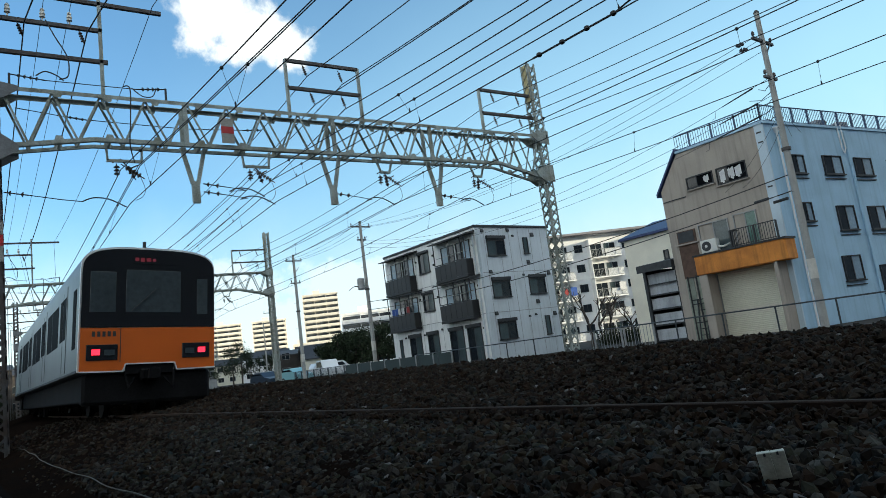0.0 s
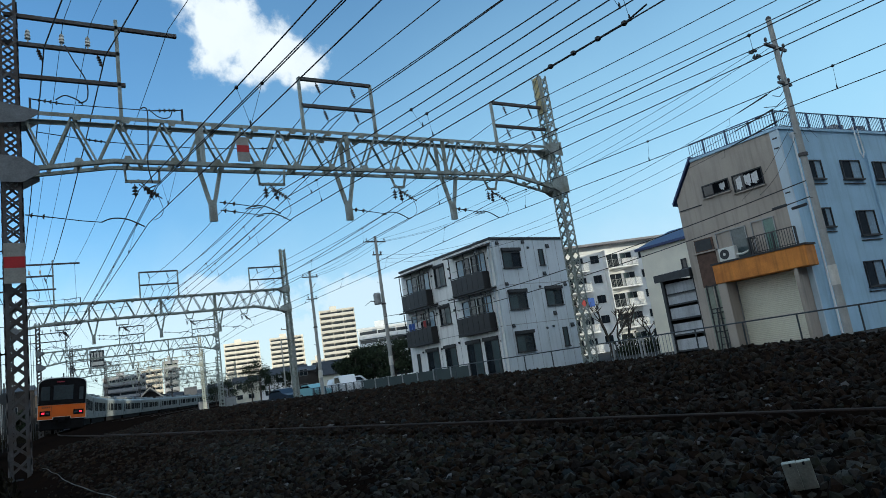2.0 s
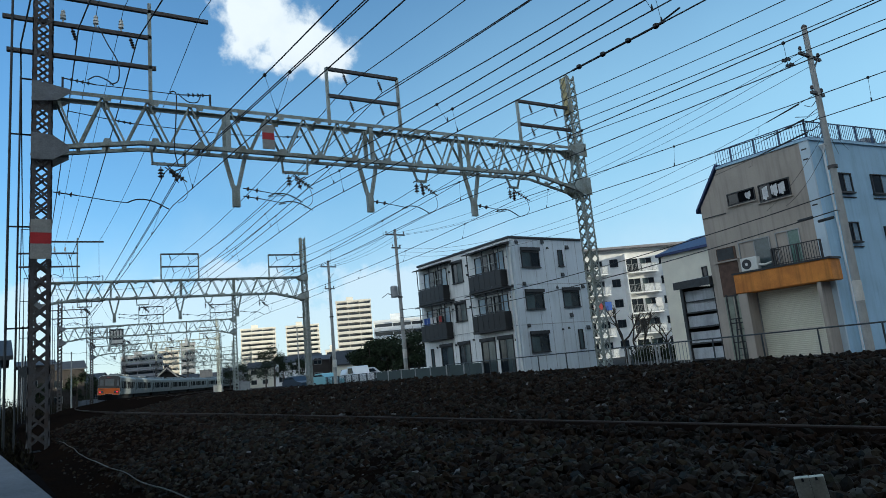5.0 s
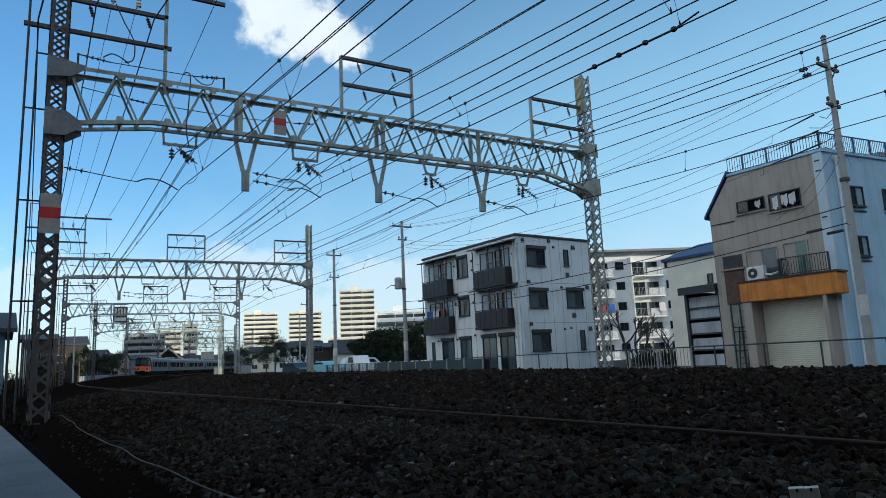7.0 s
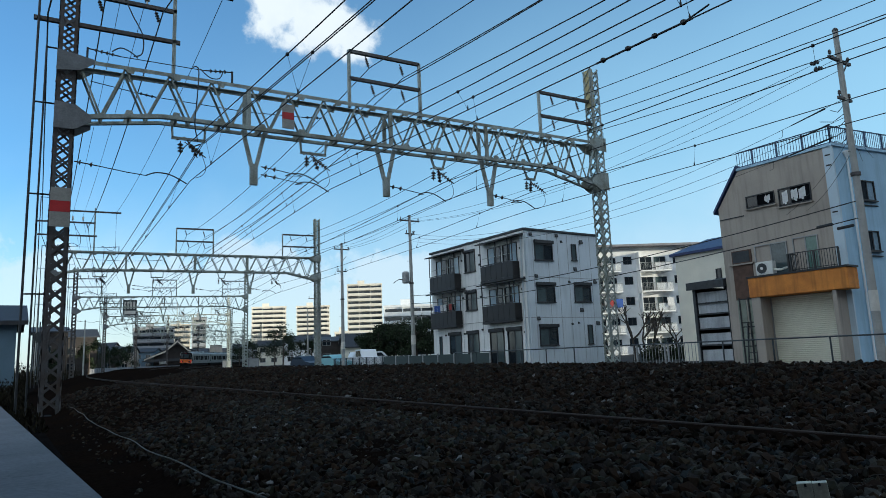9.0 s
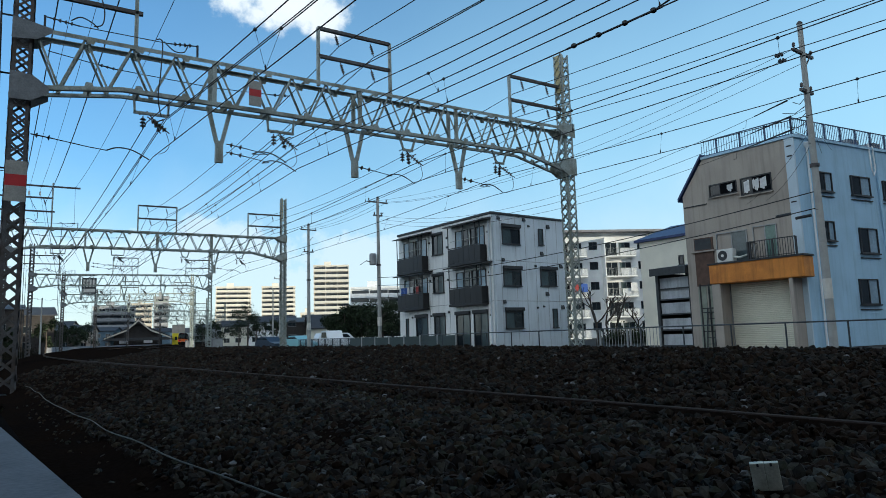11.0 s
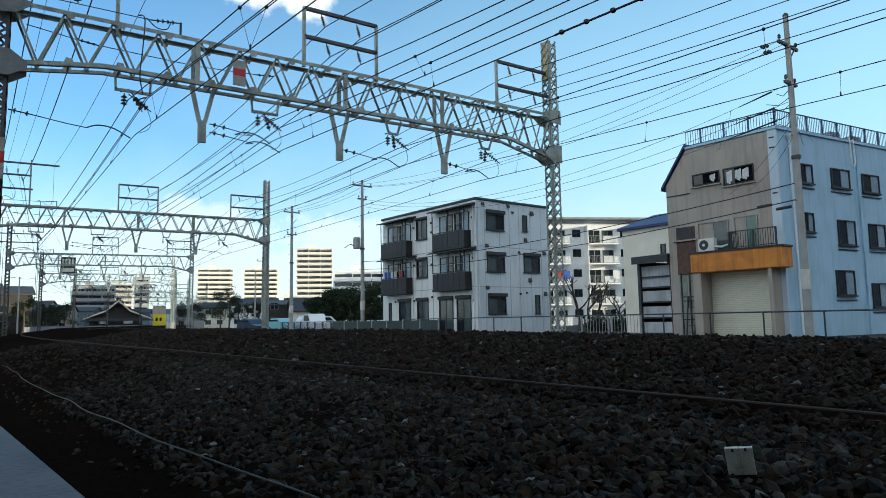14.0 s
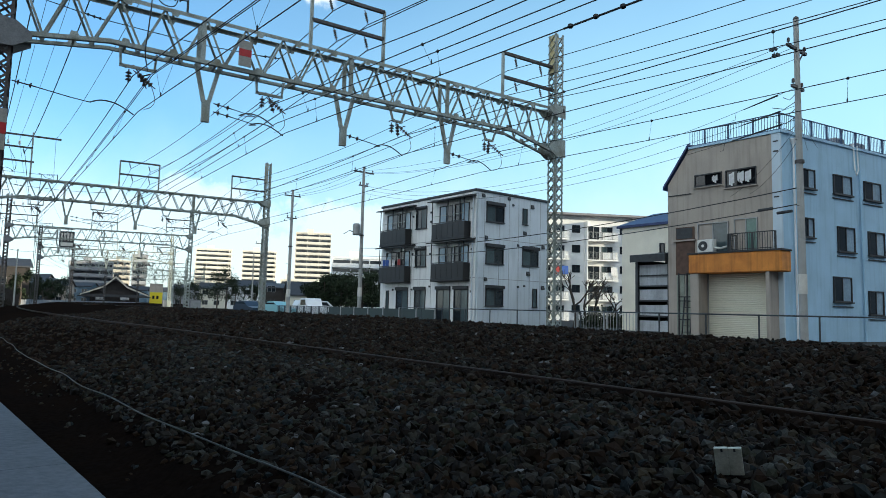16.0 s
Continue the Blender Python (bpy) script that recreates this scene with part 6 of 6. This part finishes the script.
# ---- parked vehicles ----
def vehicle(x, y, yaw, length, height, material, label, van=True):
    c = thing("parked_van" if van else "parked_car", pose(x, y, GZ, 0, 0, yaw), label, "van" if van else "car", "parked vehicles")
    hood = 0.5 if van else 1.1
    prof = [(0, 0.35), (0, 0.95), (0.1, 1.05), (hood, 1.15), (hood + 0.55, height - 0.05), (hood + 0.8, height), (length - 0.3, height), (length - 0.02, height - 0.5), (length, 0.4)] if van else \
        [(0, 0.35), (0.02, 0.75), (hood, 0.95), (hood + 0.8, height - 0.04), (hood + 1.2, height), (length - 1.0, height), (length - 0.2, 1.0), (length, 0.9), (length, 0.4)]
    part("body", Solid().prism(prof, "y", -0.82, 0.82), material, c)
    for sy in (-0.826, 0.81):
        part("side_window", Solid().prism([(hood + 0.35, 1.18), (hood + 0.75, height - 0.15), (length - 0.45, height - 0.15), (length - 0.3, 1.18)], "y", sy, sy + 0.016), GLASS, c)
    part("rear_window", Solid().bar((length - 0.06, 0, 1.1), (length - 0.24, 0, height - 0.2), 1.3, 0.03, (1, 0, 0)), GLASS, c)
    for x in (0.75, length - 0.75):
        for sy in (-0.83, 0.65):
            wv = part("wheel", Solid().tube([(x, sy, 0.3), (x, sy + 0.18, 0.3)], 0.3, 16), TYRE, c)
            part("rim", Solid().tube([(x, sy - 0.01, 0.3), (x, sy + 0.19, 0.3)], 0.17, 12), FRAME_LIGHT, wv)
    return c


vehicle(31.4, 60.5, 78, 3.4, 1.9, CARWHITE, "white parked box van")
vehicle(29.6, 62.5, 100, 3.9, 1.5, CARTEAL, "pale teal parked car", False)
vehicle(28.0, 66.5, 100, 3.9, 1.5, CARDARK, "dark blue parked car", False)
vehicle(36.5, 66.0, 175, 4.6, 1.7, CARWHITE, "long white parked vehicle behind the vans")

# unseen high plain blocks, added behind the camera to keep the line in shade
# the gap between them lets the sun reach the slab block
back = Solid().box(-60, 224, -140, -120, GZ, 60.0).box(271, 440, -140, -120, GZ, 76.0)
lone("backdrop_building", back, CONCRETE, "unseen plain concrete blocks added behind the camera to shade the railway", "building", kind="structure")
# dark wall added out of view, cuts the sky light on the ballast
lone("trackside_house_wall", Solid().box(-12, -2.3, -30, 8, GZ, 10.0), WOOD, "unseen plain dark wall added beside the ledge to shade the ballast", "building", kind="structure")

# ---- the train ----
CAR = 20.0


def arc_outline(w, z0, z1, crown, n=18):
    """Body section: straight sides, rounded shoulders, a low crown."""
    half = w / 2
    low = z1 - 0.5
    pts = [(-half, z0), (-half, low)]
    for k in range(1, n):
        a = math.pi * k / n
        c, q = math.cos(a), math.sin(a)
        pts.append((-half * math.copysign(abs(c) ** 0.6, c), low + (0.5 + crown) * q ** 0.6))
    return pts + [(half, low), (half, z0)]


SECTION = arc_outline(2.8, 0.97, 3.62, 0.07)


def train_car(rear):
    car = thing("train_car", pose(0, 0, 0), "rear aluminium commuter train car with orange and black end" if rear else "aluminium commuter train car with dark windows", "train car", "train cars")
    y0 = 0.25 if rear else 0.3
    body = part("body", Solid().prism(SECTION, "y", y0, CAR - 0.3), TRAIN_STEEL, car, "brushed aluminium body")
    part("underframe", Solid().box(-1.15, 1.15, 1.2, CAR - 1.2, 0.36, 0.96, 0.03), UNDER, car)
    part("gangway", Solid().box(-0.6, 0.6, CAR - 0.32, CAR + 0.28, 1.05, 3.1), UNDER, car)
    for y in (5.5, 12.0):
        part("air_conditioner", Solid().box(-0.85, 0.85, y, y + 2.6, 3.66, 3.98, 0.12), TRAIN_STEEL, car)
    for sx in (-1, 1):
        x = sx * 1.4
        lohi = lambda a, b: (min(a, b), max(a, b))
        def plate(ya, yb, za, zb, t, mat, name, parent):
            a, b = lohi(x, x + sx * t)
            return part(name, Solid().box(a, b, ya, yb, za, zb), mat, parent)
        for k in range(4):
            yd = 1.9 + 4.85 * k + (0.3 if rear else 0)
            d = plate(yd, yd + 1.3, 1.06, 3.1, 0.012, TRAIN_STEEL, "door", car)
            plate(yd + 0.1, yd + 0.6, 1.85, 2.85, 0.018, TRAIN_WINDOW, "pane", d)
            plate(yd + 0.7, yd + 1.2, 1.85, 2.85, 0.018, TRAIN_WINDOW, "pane", d)
            plate(yd + 0.64, yd + 0.66, 1.1, 3.0, 0.017, DARKSTEEL, "joint", d)
            if k < 3:
                plate(yd + 1.75, yd + 4.4, 1.8, 2.85, 0.008, TRAIN_WINDOW, "side_window", car)
                plate(yd + 3.05, yd + 3.1, 1.8, 2.85, 0.014, DARKSTEEL, "mullion", car)
        plate(y0, CAR - 0.3, 0.98, 1.02, 0.01, DARKSTEEL, "sill_line", car)
        plate(0.6, 1.1, 1.5, 2.8, 0.008, TRAIN_WINDOW, "cab_side_window", car)
    for yb in (3.2, CAR - 3.2):
        bogie = part("bogie", Solid().box(-0.95, 0.95, yb - 1.5, yb + 1.5, 0.35, 0.7, 0.05), UNDER, car)
        for yy in (yb - 1.05, yb + 1.05):
            for x in (-0.56, 0.56):
                part("wheel", Solid().tube([(x - 0.06, yy, 0.43), (x + 0.06, yy, 0.43)], 0.43, 20), UNDER, bogie)
            part("axle", Solid().tube([(-0.9, yy, 0.43), (0.9, yy, 0.43)], 0.08, 10), UNDER, bogie)
    if not rear:
        return car
    # end wall: black upper mask, orange lower panel with a stepped hem, silver edge
    rim = Solid().prism(SECTION, "y", 0.12, 0.25)
    part("end_rim", rim, TRAIN_RIM, car, "silver rim round the end")
    inner = [(u * 0.98, min(v, 3.62 + (v - 3.62) * 0.9) - 0.05) for u, v in SECTION]
    top = [(u, v) for u, v in inner if v > 2.0]
    part("black_mask", Solid().prism([(-1.372, 1.9)] + top + [(1.372, 1.9)], "y", 0.06, 0.119), TRAIN_BLACK, car, "glossy black window surround")
    hem = [(-1.372, 0.98), (-1.372, 1.885), (1.372, 1.885), (1.372, 0.98), (0.55, 0.98), (0.5, 1.12), (-0.5, 1.12), (-0.55, 0.98)]
    part("orange_panel", Solid().prism(hem, "y", 0.05, 0.119), TRAIN_ORANGE, car, "orange end panel")
    so = Solid()
    for a, b in (((-1.38, 0.97), (-0.55, 0.955)), ((-0.55, 0.955), (-0.5, 1.11)), ((-0.5, 1.11), (0.5, 1.11)), ((0.5, 1.11), (0.55, 0.955)), ((0.55, 0.955), (1.38, 0.97))):
        so.bar((a[0], 0.05, a[1]), (b[0], 0.05, b[1]), 0.04, 0.028)
    part("coupler_notch", Solid().box(-0.49, 0.49, 0.07, 0.118, 0.9, 1.1), UNDER, car)
    part("silver_hem", so, TRAIN_RIM, car)
    part("cab_window", Solid().box(-0.52, 0.62, 0.045, 0.059, 2.22, 3.16, 0.004), CAB_GLASS, car, "cab windscreen")
    part("cab_window", Solid().box(-1.22, -0.72, 0.045, 0.059, 2.22, 3.1, 0.004), CAB_GLASS, car)
    part("cab_window", Solid().box(0.98, 1.22, 0.045, 0.059, 2.18, 3.0, 0.004), CAB_GLASS, car)
    part("destination_board", Solid().box(-0.4, 0.55, 0.045, 0.059, 3.3, 3.5), TRAIN_BLACK, car)
    part("destination_text", Solid().box(-0.35, -0.27, 0.038, 0.044, 3.36, 3.44).box(-0.24, -0.15, 0.038, 0.044, 3.35, 3.44).box(-0.12, -0.02, 0.038, 0.044, 3.36, 3.44).box(0.01, 0.08, 0.038, 0.044, 3.36, 3.43), LED_RED, car, "red lit bar on the destination board")
    part("wiper", Solid().bar((-0.4, 0.035, 2.25), (0.1, 0.035, 2.75), 0.025), DARKSTEEL, car)
    for sx in (-1, 1):
        lamp = part("lamp_housing", Solid().box(min(sx * 1.26, sx * 0.66), max(sx * 1.26, sx * 0.66), 0.03, 0.049, 1.2, 1.53, 0.01), TRAIN_BLACK, car)
        part("tail_light", Solid().box(min(sx * 1.16, sx * 1.0), max(sx * 1.16, sx * 1.0), 0.018, 0.029, 1.31, 1.43), TAIL, lamp, "lit red tail light")
        part("headlight", Solid().box(min(sx * 0.92, sx * 0.72), max(sx * 0.92, sx * 0.72), 0.018, 0.029, 1.3, 1.42), CAB_GLASS, lamp)
    for k in range(5):
        part("number_bar", Solid().box(-1.16 + 0.1 * k, -1.1 + 0.1 * k, 0.043, 0.049, 1.7, 1.81), DARKSTEEL, car)
    part("door_seam", Solid().box(-0.615, -0.6, 0.043, 0.049, 1.16, 1.88), DARKSTEEL, car)
    so = Solid().box(-1.3, 1.3, 0.15, 0.5, 0.28, 0.93, 0.06)
    part("skirt", so, UNDER, car)
    so = Solid().box(-0.2, 0.2, -0.1, 0.5, 0.75, 1.0, 0.04).box(-0.08, 0.08, -0.25, 0.1, 0.78, 0.98)
    part("coupler", so, UNDER, car)
    part("hose", Solid().tube([(-0.5, 0.1, 0.95), (-0.45, -0.05, 0.6), (-0.3, 0.1, 0.8)], 0.03, 6), UNDER, car)
    part("hose", Solid().tube([(0.5, 0.1, 0.95), (0.45, -0.05, 0.55), (0.3, 0.1, 0.8)], 0.03, 6), UNDER, car)
    part("aerial", Solid().tube([(0, 0.9, 3.7), (0, 0.9, 4.0)], 0.04, 8), DARKSTEEL, car)
    return car


tail_car = train_car(True)
middle = train_car(False)
cars = [tail_car, middle] + [copy_thing(middle, pose(0, 0, 0)) for _ in range(8)]

TAIL_START, SPEED, CANT = 15.4, 18.15, 4.3


def motions():
    """The train draws away along the near track at a steady speed."""
    for k, car in enumerate(cars):
        rows = []
        for i in range(33):
            t = i * 0.5
            s = TAIL_START + SPEED * t + CAR * k
            a, b = on_line(s, TRACKS[0]), on_line(s + CAR, TRACKS[0])
            rows.append((t, pose(a.x - 0.33, a.y, a.z - 0.06, 0, CANT, math.degrees(math.atan2(-(b.x - a.x), b.y - a.y)))))
        walk(car, rows)


motions()
